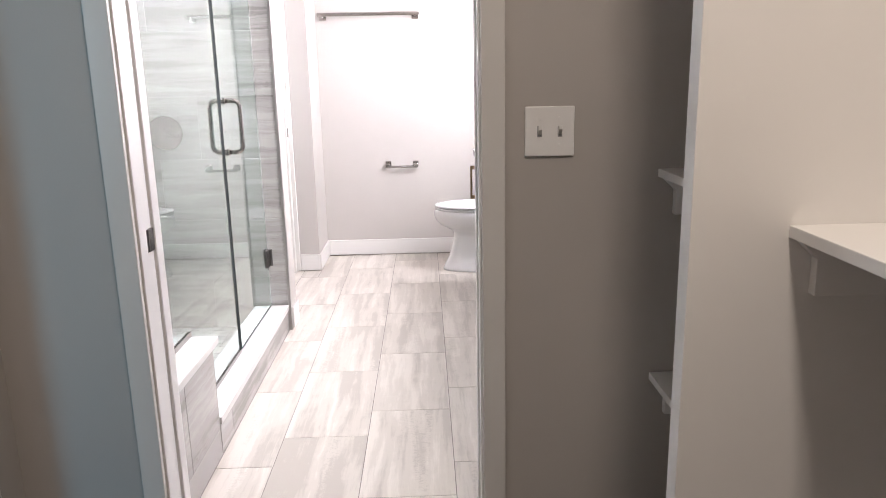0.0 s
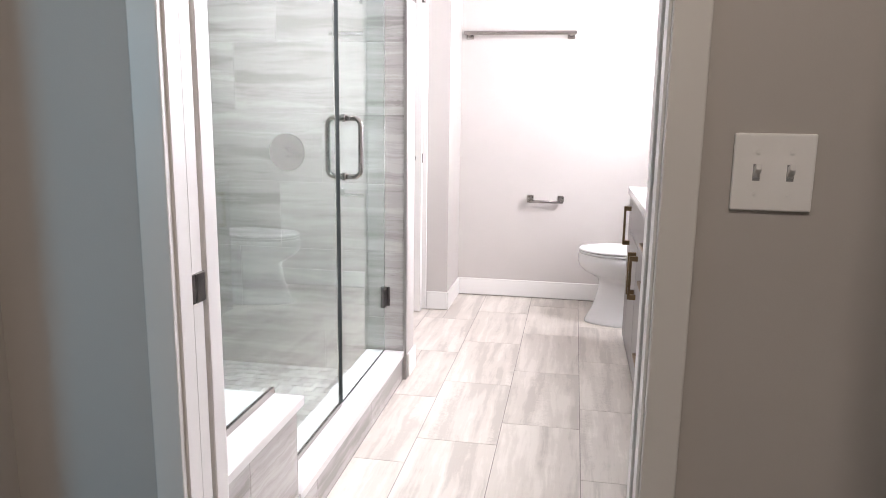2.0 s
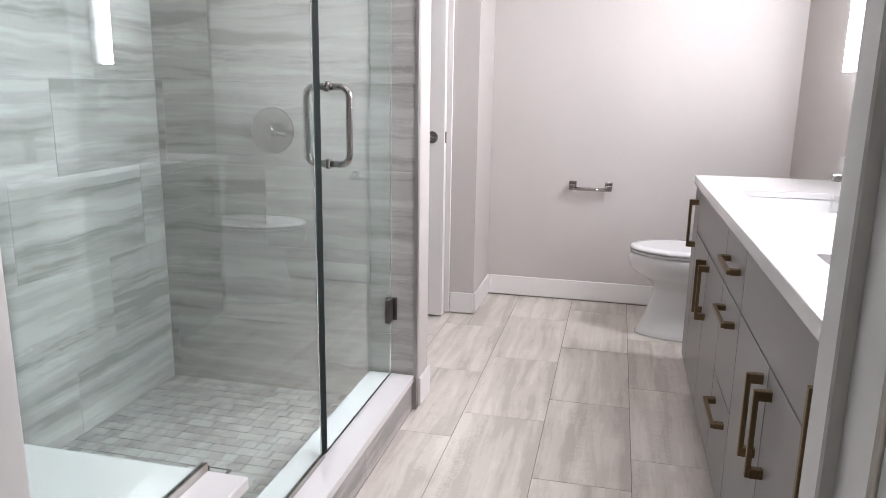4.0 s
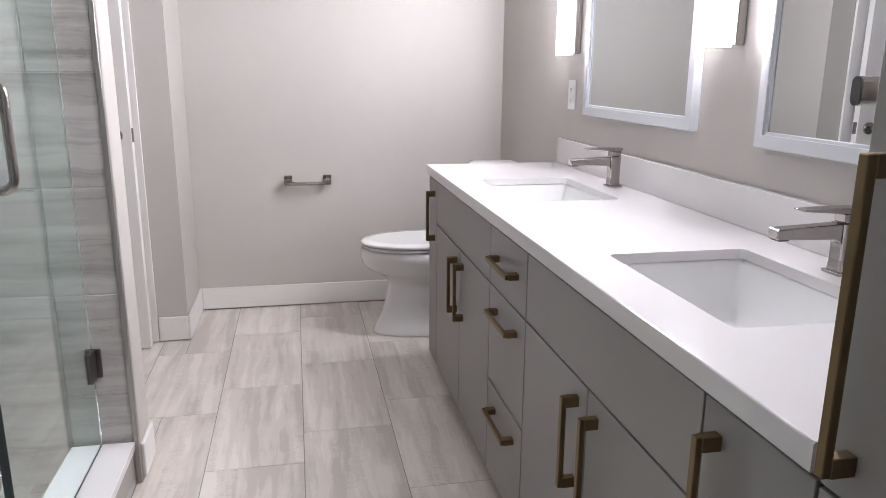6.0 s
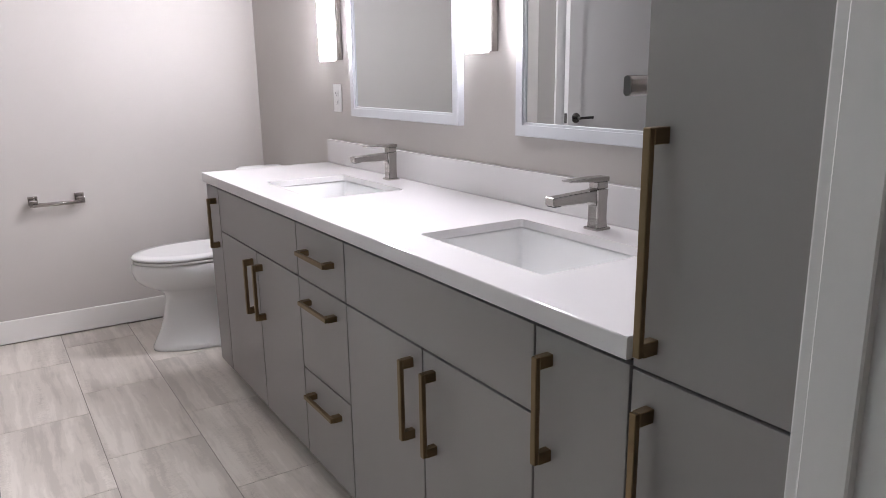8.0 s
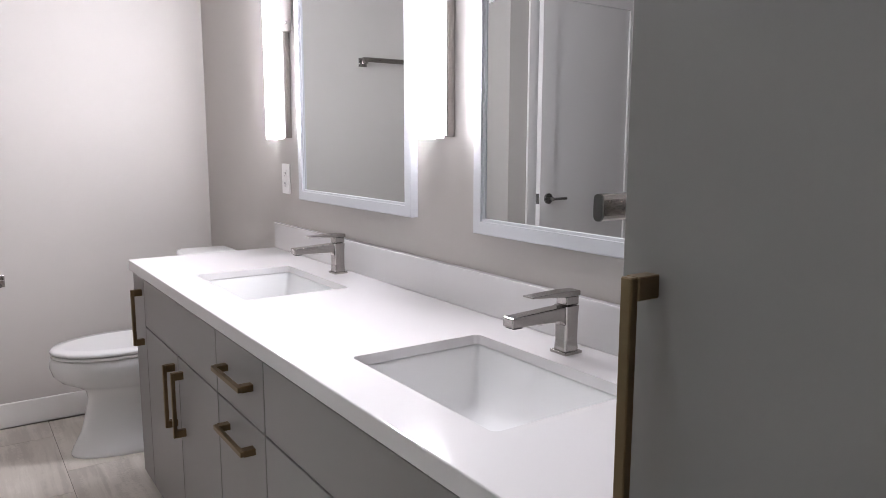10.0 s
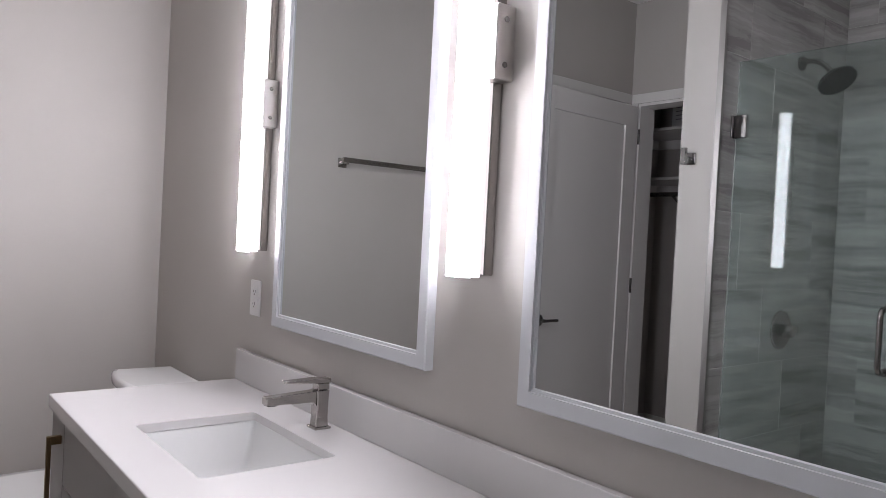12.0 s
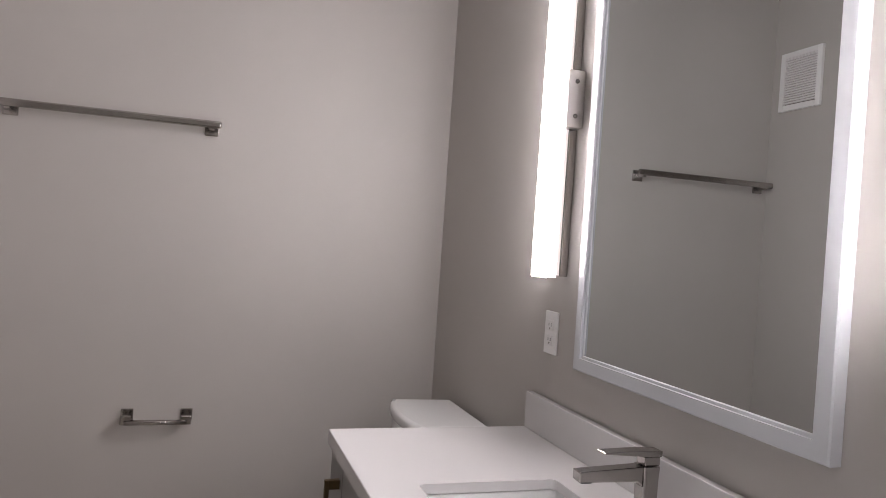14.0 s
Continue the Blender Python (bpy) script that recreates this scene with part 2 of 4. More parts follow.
structure("wall_east", box(XE, XE + 0.12, 1.08, 7.58, 0, TOP), WALL, "greige painted wall behind the double vanity")
structure("wall_north", box(XA - 0.12, XE, YN, YN + 0.12, 0, TOP), WALL, "greige painted wall behind the toilet")
structure("wall_alcove", box(XA - 0.12, XA, YJ, YN, 0, TOP), WALL, "greige painted wall end with an exhaust grille")
w = box(-2.07, -1.86, YJ, YJ + 0.12, 0, TOP)
box(-1.075, XA - 0.12, YJ, YJ + 0.12, 0, TOP, bm=w)
box(-1.86, -1.075, YJ, YJ + 0.12, HEAD, TOP, bm=w)
structure("wall_hall", w, WALL, "greige painted wall with a white door frame")
w = box(-2.07, XS, 5.96, 5.98, 0, TOP)
box(-2.07, XS, 6.985, YJ, 0, TOP, bm=w)
box(-2.07, XS, 5.98, 6.985, HEAD, TOP, bm=w)
structure("wall_hall_end", w, WALL, "greige painted wall with an opening to a linen closet")
structure("wall_shower_end", box(-2.07, XW, YS, 5.96, 0, TOP), WALL, "wall between shower and hall")
structure("wall_shower_left", box(-2.07, XS, YD1, YS, 0, TOP), WALL, "wall behind the shower tiles")
w = box(-2.07, DX0 - 0.04, YD0, YD1, 0, TOP)
box(DX1 + 0.02, XE, YD0, YD1, 0, TOP, bm=w)
box(DX0 - 0.04, DX1 + 0.02, YD0, YD1, HEAD + 0.02, TOP, bm=w)
structure("wall_doorway", w, WALL, "greige painted wall with the pocket doorway")
XC = -1.14
w = box(XC - 0.12, XC, -0.40, 2.75, 0, TOP)
box(XC - 0.12, XC, 3.55, YD0, 0, TOP, bm=w)
box(XC - 0.12, XC, 2.75, 3.55, HEAD, TOP, bm=w)
structure("wall_closet", w, WALL, "greige painted closet wall with a doorway to a bright room")
structure("wall_closet_back", box(XC, XE, 1.08, 1.20, 0, TOP), WALL)
w = box(-5.0, -3.8, -0.52, -0.40, 0, TOP)
box(-2.4, XC, -0.52, -0.40, 0, TOP, bm=w)
box(-3.8, -2.4, -0.52, -0.40, 0, 0.8, bm=w)
box(-3.8, -2.4, -0.52, -0.40, 2.35, TOP, bm=w)
structure("wall_bedroom", w, WALL)
structure("wall_bedroom_west", box(-5.12, -5.0, -0.52, YD1, 0, TOP), WALL)
structure("wall_bedroom_north", box(-5.0, -2.07, YD0, YD1, 0, TOP), WALL)
structure("wall_linen_west", box(-3.12, -3.0, 5.8, 7.72, 0, TOP), WALL)
structure("wall_linen_south", box(-3.0, -2.07, 5.8, 5.92, 0, TOP), WALL)
structure("wall_linen_north", box(-3.0, -2.07, 7.60, 7.72, 0, TOP), WALL)
structure("wall_back_room", box(-2.07, -1.0, 8.3, 8.42, 0, TOP), WALL)
structure("wall_back_room_west", box(-2.07, -1.95, 7.165, 8.3, 0, TOP), WALL)
structure("wall_back_room_east", box(-1.12, -1.0, 7.16, 8.3, 0, TOP), WALL)
structure("ceiling", box(-5.12, XE + 0.12, -0.52, 8.42, TOP, TOP + 0.1), CEILING, "white painted ceiling")
structure("ground", box(-5.12, XE + 0.12, -0.52, 8.42, -0.12, -0.02), GROUT)
floor_bath = structure("floor", box(XS, XE, YD0 + 0.06, 8.3, -0.02, -0.0016), GROUT, "floor of veined grey-beige stone tiles")
structure("floor_closet", box(-5.0, XE, -0.4, YD0 + 0.06, -0.02, 0.0), CARPET, "brown carpet")
structure("floor_linen", box(-3.0, XS, 5.8, 7.65, -0.02, 0.0), CARPET)

# ---- trim ----


def skirting(bm, x0, x1, y0, y1):
    return box(x0, x1, y0, y1, 0.006, 0.120, 0.003, 1, bm)


T = 0.013
b = skirting(None, XA + T, XE - 0.004, YN - T, YN - 0.0005)
skirting(b, XE - T, XE - 0.0005, 6.56, YN - T)
skirting(b, XA + 0.0005, XA + T, YJ - T, YN)
skirting(b, -1.012, XA, YJ - T, YJ - 0.0005)
skirting(b, XW + 0.0005, XW + T, 5.8145, 5.965)
skirting(b, XS + 0.01, XW, 5.9605, 5.96 + T)
structure("baseboard", b, TRIM, "white painted flat baseboard")
b = skirting(None, XC + T, DX0 - 0.06, YD0 - T, YD0 - 0.0005)
skirting(b, DX1 + 0.06, XE, YD0 - T, YD0 - 0.0005)
skirting(b, XC + 0.0005, XC + T, 1.2, 2.69)
structure("baseboard_closet", b, TRIM, "white painted flat baseboard")


def casing(bm, axis, wall, out, a0, a1, head, width=0.058, proud=0.015):
    """Three flat boards round an opening from a0 to a1, on a wall's face; out is the way that it faces."""
    f0, f1 = sorted((wall + out * 0.0005, wall + out * proud))
    for lo, hi, z0, z1 in ((a0 - width, a0, 0.004, head), (a1, a1 + width, 0.004, head), (a0 - width, a1 + width, head, head + width)):
        if axis == "x":
            bm = box(lo, hi, f0, f1, z0, z1, 0.0025, 2, bm)
        else:
            bm = box(f0, f1, lo, hi, z0, z1, 0.0025, 2, bm)
    return bm


b = casing(None, "x", YD0, -1, DX0 - 0.005, DX1 + 0.005, HEAD + 0.005, 0.054)
casing(b, "x", YD1, 1, DX0 - 0.005, DX1 + 0.005, HEAD + 0.005, 0.054)
structure("trim_doorway", b, TRIM, "white painted flat door casing")
# split jamb of the pocket doorway
b = None
for y0, y1 in ((YD0 - 0.001, YD0 + 0.044), (YD1 - 0.044, YD1 + 0.001)):
    b = box(DX0 - 0.022, DX0, y0, y1, 0.002, HEAD, 0.002, 1, b)
    b = box(DX1, DX1 + 0.022, y0, y1, 0.002, HEAD, 0.002, 1, b)
    b = box(DX0, DX1, y0, y1, HEAD - 0.0, HEAD + 0.02, 0.002, 1, b)
box(DX1 + 0.012, DX1 + 0.020, YD0 + 0.044, YD1 - 0.044, 0.002, HEAD, 0, 1, b)
structure("jamb_doorway", b, TRIM, "white painted split jamb of the pocket doorway")
pd = tagged(mesh_object("door_1", box(DX0 - 0.036, DX0 - 0.005, YD0 + 0.051, YD1 - 0.051, 0.012, HEAD - 0.01, 0.002, 1), TRIM),
            "white pocket door slid open into its wall", "door", kind="structure")
b = box(DX0 - 0.012, DX0 - 0.0035, YD0 + 0.046, YD1 - 0.062, 0.905, 0.962, 0.002, 1)
box(DX0 - 0.012, DX0 - 0.0015, YD0 + 0.062, YD1 - 0.047, 0.905, 0.962, 0.002, 1, b)
part("latch", b, CHROME, pd, "dark satin metal edge pull")

b = casing(None, "y", XC, 1, 2.75, 3.55, HEAD, 0.06)
structure("trim_closet", b, TRIM, "white painted door casing in the closet")
b = box(XC - 0.13, XC + 0.012, 3.532, 3.5495, 0.002, HEAD, 0.002, 1)
box(XC - 0.13, XC + 0.012, 2.7505, 2.768, 0.002, HEAD, 0.002, 1, b)
box(XC - 0.13, XC + 0.012, 2.768, 3.532, HEAD - 0.018, HEAD - 0.0005, 0.002, 1, b)
box(XC - 0.075, XC - 0.04, 3.520, 3.532, 0.002, HEAD - 0.02, 0.002, 1, b)
structure("jamb_closet", b, TRIM, "white painted door jamb in the closet")

b = casing(None, "x", YJ, -1, -1.86, -1.075, HEAD, 0.06)
structure("trim_hall", b, TRIM, "white painted door casing in the hall")
b = box(-1.093, -1.0755, YJ - 0.012, YJ + 0.13, 0.002, HEAD, 0.002, 1)
box(-1.8595, -1.842, YJ - 0.012, YJ + 0.13, 0.002, HEAD, 0.002, 1, b)
box(-1.842, -1.093, YJ - 0.012, YJ + 0.13, HEAD - 0.018, HEAD - 0.0005, 0.002, 1, b)
structure("jamb_hall", b, TRIM, "white painted door jamb in the hall")
b = casing(None, "y", XS, 1, 6.035, 6.985, HEAD, 0.058)
structure("trim_linen", b, TRIM, "white painted casing of the linen closet opening")
b = box(XS - 0.13, XS + 0.012, 6.967, 6.9845, 0.002, HEAD, 0.002, 1)
box(XS - 0.13, XS + 0.012, 5.9805, 6.035, 0.002, HEAD, 0.002, 1, b)
box(XS - 0.13, XS + 0.012, 6.035, 6.967, HEAD - 0.018, HEAD - 0.0005, 0.002, 1, b)
structure("jamb_linen", b, TRIM, "white painted jamb of the linen closet opening")


# ---- door that stands ajar ----
def panel_door(name, m, width, height, label):
    ob = thing(name, (0, 0, 0), label, "door")
    ob["kind"] = "structure"
    ob.matrix_basis = m
    t = 0.035
    b = box(0, 0.120, 0, t, 0, height, 0.0015, 1)
    box(width - 0.115, width, 0, t, 0, height, 0.0015, 1, b)
    box(0.115, width - 0.115, 0, t, height - 0.125, height, 0.0015, 1, b)
    box(0.115, width - 0.115, 0, t, 0, 0.22, 0.0015, 1, b)
    part("frame", b, TRIM, ob, local=True)
    b = box(0.112, width - 0.112, 0.011, t - 0.011, 0.216, height - 0.121)
    part("panel", b, TRIM, ob, local=True)
    for side, face in ((-1, 0.0), (1, t)):
        h = part("lever_handle", rod((width - 0.065, face, 0.96), (width - 0.065, face + side * 0.010, 0.96), 0.031), CHROME, ob, "dark satin metal lever handle", True)
        rod_bm = rod((width - 0.065, face + side * 0.010, 0.96), (width - 0.065, face + side * 0.048, 0.96), 0.010)
        box(width - 0.175, width - 0.055, face + side * 0.048 - 0.006, face + side * 0.048 + 0.006, 0.952, 0.968, 0.004, 2, rod_bm)
        part("lever", rod_bm, CHROME, h, local=True)
    part("latch", box(width - 0.001, width + 0.003, 0.006, 0.029, 0.93, 0.99, 0.001, 1), CHROME, ob, "dark latch plate", True)
    for z in (0.2, 1.1, 2.0):
        part("hinge", rod((-0.004, -0.006, z), (-0.004, -0.006, z + 0.09), 0.007, sides=12), CHROME, ob, local=True)
    return ob


panel_door("door_2", pose(XS + 0.022, 6.972, 0.012, 0, 0, -2.4), 0.875, HEAD - 0.035, "white one-panel linen closet door standing open with dark lever handles")
panel_door("door_3", pose(-1.84, YJ + 0.04, 0.012), 0.745, HEAD - 0.035, "closed white one-panel door behind the open one")

# ---- linen closet beyond the hall ----
for z, lab in ((2.205, "white linen closet shelf, upper"), (1.862, "white linen closet shelf over a rod")):
    s = thing("closet_shelf", (-2.78, 6.7, z), lab, "shelf")
    part("board", box(-2.9995, -2.55, 5.9205, 7.5995, z, z + 0.02, 0.002, 1), SHELF, s)
    part("cleat", box(-2.9995, -2.98, 5.9205, 7.5995, z - 0.065, z - 0.0005, 0.002, 1), SHELF, s)
    part("cleat", box(-2.9795, -2.56, 7.58, 7.5995, z - 0.065, z - 0.0005, 0.002, 1), SHELF, s)
s = thing("closet_rod", (-2.7, 6.7, 1.78), "dark metal closet rod with a slanted bracket", "rod")
part("rod", rod((-2.70, 5.9205, 1.775), (-2.70, 7.5995, 1.775), 0.016), CHROME, s)
part("bracket", tube([(-2.996, 7.24, 1.56), (-2.85, 7.24, 1.67), (-2.70, 7.24, 1.76)], 0.009), CHROME, s)
n = thing("notice_sheet", (-2.999, 7.42, 2.31), "small white printed sheet on the closet wall", "notice")
part("sheet", box(-2.9998, -2.996, 7.35, 7.49, 2.31, 2.49), PLASTIC, n)
for i in range(4):
    part("print_bar", box(-2.996, -2.9952, 7.38, 7.46, 2.45 - i * 0.03, 2.457 - i * 0.03), PRINT, n)
b = skirting(None, -2.9995, -2.987, 5.925, 7.5995)
skirting(b, -2.987, -2.07, 7.587, 7.5995)
structure("baseboard_linen", b, TRIM, "white painted flat baseboard in the linen closet")


# ---- vanity ----
XF = 0.182     # cabinet fronts
ZB, ZT = 0.07, 0.832
FT = 0.019
GP = 0.0026


def pull(parent, x, y, z, length, upright=True, name="handle"):
    """A square bar pull on two block feet, in front of the plane x."""
    h = length / 2
    if upright:
        b = box(x - 0.036, x - 0.0265, y - 0.0065, y + 0.0065, z - h, z + h, 0.0012, 1)
        for c in (z - h + 0.011, z + h - 0.011):
            box(x - 0.0275, x + 0.001, y - 0.008, y + 0.008, c - 0.0112, c + 0.0112, 0.001, 1, b)
        box(x - 0.0268, x - 0.0245, y - 0.0045, y + 0.0045, z - h + 0.02, z + h - 0.02, 0, 1, b)
    else:
        b = box(x - 0.036, x - 0.0265, y - h, y + h, z - 0.0065, z + 0.0065, 0.0012, 1)
        for c in (y - h + 0.011, y + h - 0.011):
            box(x - 0.0275, x + 0.001, c - 0.0112, c + 0.0112, z - 0.008, z + 0.008, 0.001, 1, b)
        box(x - 0.0268, x - 0.0245, y - h + 0.02, y + h - 0.02, z - 0.0045, z + 0.0045, 0, 1, b)
    return part(name, b, BRONZE, parent, "antique brass square bar pull")


def front(name, parent, y0, y1, z0, z1):
    return part(name, box(XF, XF + FT, y0 + GP, y1 - GP, z0 + GP, z1 - GP, 0.0014, 2), CABINET, parent)


def carcass(name, y0, y1, label, z1=0.836, group="vanity cabinets"):
    ob = thing(name, (0.45, (y0 + y1) / 2, 0), label, "cabinet", group)
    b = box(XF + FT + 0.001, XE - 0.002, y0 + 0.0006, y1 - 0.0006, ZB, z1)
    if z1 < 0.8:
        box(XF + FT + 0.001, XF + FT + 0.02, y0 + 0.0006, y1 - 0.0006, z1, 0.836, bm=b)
    # painted near-black so that the gaps between the fronts read as shade
    part("body", b, GAP, ob, "cabinet carcass coloured near-black as shade in the gaps")
    part("toe_kick", box(XF + 0.075, XE - 0.004, y0 + 0.0006, y1 - 0.0006, 0.0, ZB), CABINET, ob, "recessed grey toe kick")
    return ob


ZS = 0.661
c = carcass("vanity_cabinet", 6.375, 6.53, "narrow grey slab-door vanity cabinet at the end beside the toilet")
part("side_panel", box(XF + FT, XE - 0.003, 6.5295, 6.5395, ZB, 0.836, 0.001, 1), CABINET, c)
pull(front("door", c, 6.375, 6.5395, ZB, ZT), XF, 6.415, 0.688, 0.20)
for y0, ym, y1, lab in ((5.565, 5.955, 6.375, "grey two-door sink cabinet with a false drawer front"), (4.45, 4.836, 5.228, "grey two-door sink cabinet with long brass pulls")):
    c = carcass("vanity_cabinet", y0, y1, lab, 0.64)
    front("false_front", c, y0, y1, ZS, ZT)
    pull(front("door", c, ym, y1, ZB, ZS), XF, ym + 0.048, 0.525, 0.20)
    pull(front("door", c, y0, ym, ZB, ZS), XF, ym - 0.048, 0.525, 0.20)
c = carcass("vanity_cabinet", 5.228, 5.565, "grey three-drawer vanity cabinet with brass pulls")
for z0, z1, hz in ((ZS, ZT, 0.752), (0.367, ZS, 0.600), (ZB, 0.367, 0.300)):
    pull(front("drawer", c, 5.228, 5.565, z0, z1), XF, 5.393, hz, 0.20, False)
c = carcass("vanity_cabinet", 4.229, 4.45, "narrow grey slab-door vanity cabinet next to the tall cabinet")
pull(front("door", c, 4.229, 4.45, ZB, ZT), XF, 4.410, 0.690, 0.20)

tall = thing("tall_cabinet", (0.45, 4.03, 0), "tall grey linen cabinet with brass pulls beside the vanity", "cabinet")
part("body", box(XF + FT + 0.001, XE - 0.002, 3.878, 4.2285, ZB, 2.42, 0.001, 1), CABINET, tall)
part("toe_kick", box(XF + 0.075, XE - 0.004, 3.878, 4.2275, 0.0, ZB), CABINET, tall)
d = front("door", tall, 3.878, 4.2285, ZB, 0.828)
pull(d, XF, 4.190, 0.618, 0.32)
d = front("door", tall, 3.878, 4.2285, 0.828, 2.42)
pull(d, XF, 4.190, 1.022, 0.32)
part("filler", box(XF + 0.004, XF + FT, 3.8755, 3.8785, ZB, 2.42), CABINET, tall)

# countertop with two cut-outs
SINKS = ((5.645, 6.105), (4.555, 5.015))
SX0, SX1 = 0.288, 0.604
ZC = 0.876
SLAB = 0.022


def rounded(x0, x1, y0, y1, r, n=6):
    out = []
    for cx, cy, a0 in ((x1 - r, y1 - r, 0), (x0 + r, y1 - r, 90), (x0 + r, y0 + r, 180), (x1 - r, y0 + r, 270)):
        for k in range(n + 1):
            a = radians(a0 + 90 * k / n)
            out.append((cx + r * math.cos(a), cy + r * math.sin(a)))
    return out


def slab_with_holes(x0, x1, y0, y1, z0, z1, holes):
    """A slab whose top and bottom are cut by outlines; the holes' rims are walls."""
    b = bmesh.new()
    for z in (z0, z1):
        edges = []
        for ring in [[(x0, y0), (x1, y0), (x1, y1), (x0, y1)]] + holes:
            vs = [b.verts.new((u, v, z)) for u, v in ring]
            edges += [b.edges.new((vs[i], vs[(i + 1) % len(vs)])) for i in range(len(vs))]
        bmesh.ops.triangle_fill(b, use_beauty=True, use_dissolve=False, edges=edges)
    for ring in [[(x0, y0), (x1, y0), (x1, y1), (x0, y1)]] + holes:
        n = len(ring)
        lo = [b.verts.new((u, v, z0)) for u, v in ring]
        hi = [b.verts.new((u, v, z1)) for u, v in ring]
        for i in range(n):
            b.faces.new((lo[i], lo[(i + 1) % n], hi[(i + 1) % n], hi[i]))
    bmesh.ops.remove_doubles(b, verts=b.verts[:], dist=0.0002)
    bmesh.ops.recalc_face_normals(b, faces=b.faces[:])
    return b


top = thing("countertop", (0.45, 5.38, 0.838), "white quartz vanity countertop with two sink cut-outs", "countertop")
holes = [rounded(SX0, SX1, y0, y1, 0.014) for y0, y1 in SINKS]
b = slab_with_holes(0.172, XE - 0.001, 4.2305, 6.552, ZC - SLAB, ZC, holes)
sharp = [e for e in b.edges if len(e.link_faces) == 2 and e.calc_face_angle() > 1.0 and all(v.co.x < 0.18 and v.co.z > ZC - 0.001 for v in e.verts)]
bmesh.ops.bevel(b, geom=sharp, offset=0.003, segments=3, affect="EDGES", profile=0.5)
part("slab", b, QUARTZ, top)
b = box(0.1721, 0.200, 4.2305, 6.5515, ZC - 0.036, ZC - SLAB - 0.0001)
box(0.2002, XE - 0.001, 6.524, 6.5515, ZC - 0.036, ZC - SLAB - 0.0001, bm=b)
part("built_up_edge", b, QUARTZ, top)
part("backsplash", box(XE - 0.021, XE - 0.001, 4.2305, 6.552, ZC + 0.0005, ZC + 0.102, 0.002, 2), QUARTZ, top)


def undermount_sink(y0, y1):
    ob = thing("undermount_sink", ((SX0 + SX1) / 2, (y0 + y1) / 2, ZC - 0.19), "white rectangular undermount porcelain sink", "sink", "sinks in the vanity")
    g, zr = 0.004, ZC - SLAB - 0.002
    # crisp-cornered bowl: steep walls that lean in, a tight bend, then a floor that dips to the drain
    levels = [(zr, -g, 0.010), (zr - 0.004, -g + 0.001, 0.010), (zr - 0.050, 0.006, 0.012), (zr - 0.105, 0.021, 0.016), (zr - 0.122, 0.030, 0.020),
              (zr - 0.130, 0.044, 0.024), (zr - 0.134, 0.075, 0.022), (zr - 0.139, 0.125, 0.016)]
    rings = [[(u, v, z) for u, v in rounded(SX0 + i, SX1 - i, y0 + i, y1 - i, r)] for z, i, r in levels]
    outer = [[(u, v, z) for u, v in rounded(SX0 - o, SX1 + o, y0 - o, y1 + o, 0.04)] for z, o in ((ZC - 0.19, -0.03), (ZC - 0.12, 0.014), (zr, 0.018))]
    b = bmesh.new()
    rows = [[b.verts.new(p) for p in ring] for ring in outer + rings]
    n = len(rows[0])
    for lo, hi in zip(rows, rows[1:]):
        for i in range(n):
            b.faces.new((lo[i], lo[(i + 1) % n], hi[(i + 1) % n], hi[i])).smooth = True
    b.faces.new(rows[0][::-1]), b.faces.new(rows[-1])
    bmesh.ops.recalc_face_normals(b, faces=b.faces[:])
    part("basin", b, PORCELAIN, ob)
    cx, cy = (SX0 + SX1) / 2 + 0.02, (y0 + y1) / 2
    d = part("drain", rod((cx, cy, ZC - 0.1655), (cx, cy, ZC - 0.1605), 0.026), NICKEL, ob, "brushed nickel drain")
    part("stopper", rod((cx, cy, ZC - 0.1605), (cx, cy, ZC - 0.155), 0.018, r2=0.015), NICKEL, d)


for y0, y1 in SINKS:
    undermount_sink(y0, y1)


def faucet(x, y):
    ob = thing("faucet", (x, y, ZC), "brushed nickel square single-lever faucet on the white countertop", "faucet", "faucets on the vanity")
    part("base_plate", box(x - 0.0235, x + 0.0235, y - 0.0235, y + 0.0235, ZC, ZC + 0.007, 0.002, 2), NICKEL, ob)
    w = 0.0172
    rings = []
    for z, s, off in ((ZC + 0.006, 1.06, 0), (ZC + 0.03, 0.98, 0), (ZC + 0.075, 1.0, 0.0), (ZC + 0.100, 1.1, 0.001)):
        rings.append([(x - off + u, y + v, z) for u, v in rounded(-w * s, w * s, -w * s, w * s, 0.004, 3)])
    part("body", loft(rings, smooth=False), NICKEL, ob)
    b = prism([(x - 0.018, ZC + 0.100), (x - 0.155, ZC + 0.094), (x - 0.155, ZC + 0.074), (x - 0.03, ZC + 0.071), (x - 0.018, ZC + 0.060)], "y", y - 0.0155, y + 0.0155, 0.0025)
    s = part("spout", b, NICKEL, ob)
    part("outlet", box(x - 0.150, x - 0.128, y - 0.012, y + 0.012, ZC + 0.0715, ZC + 0.0745), SLOT, s)
    part("cartridge", box(x - 0.016, x + 0.018, y - 0.0155, y + 0.0155, ZC + 0.1015, ZC + 0.119, 0.002, 2), NICKEL, ob)
    b = prism([(x + 0.022, ZC + 0.119), (x + 0.022, ZC + 0.130), (x - 0.02, ZC + 0.1315), (x - 0.105, ZC + 0.129), (x - 0.105, ZC + 0.126), (x - 0.02, ZC + 0.1195)], "y", y - 0.0155, y + 0.0155, 0.0012)
    part("lever", b, NICKEL, ob)


for x, y in ((0.684, 5.88), (0.668, 4.80)):
    faucet(x, y)


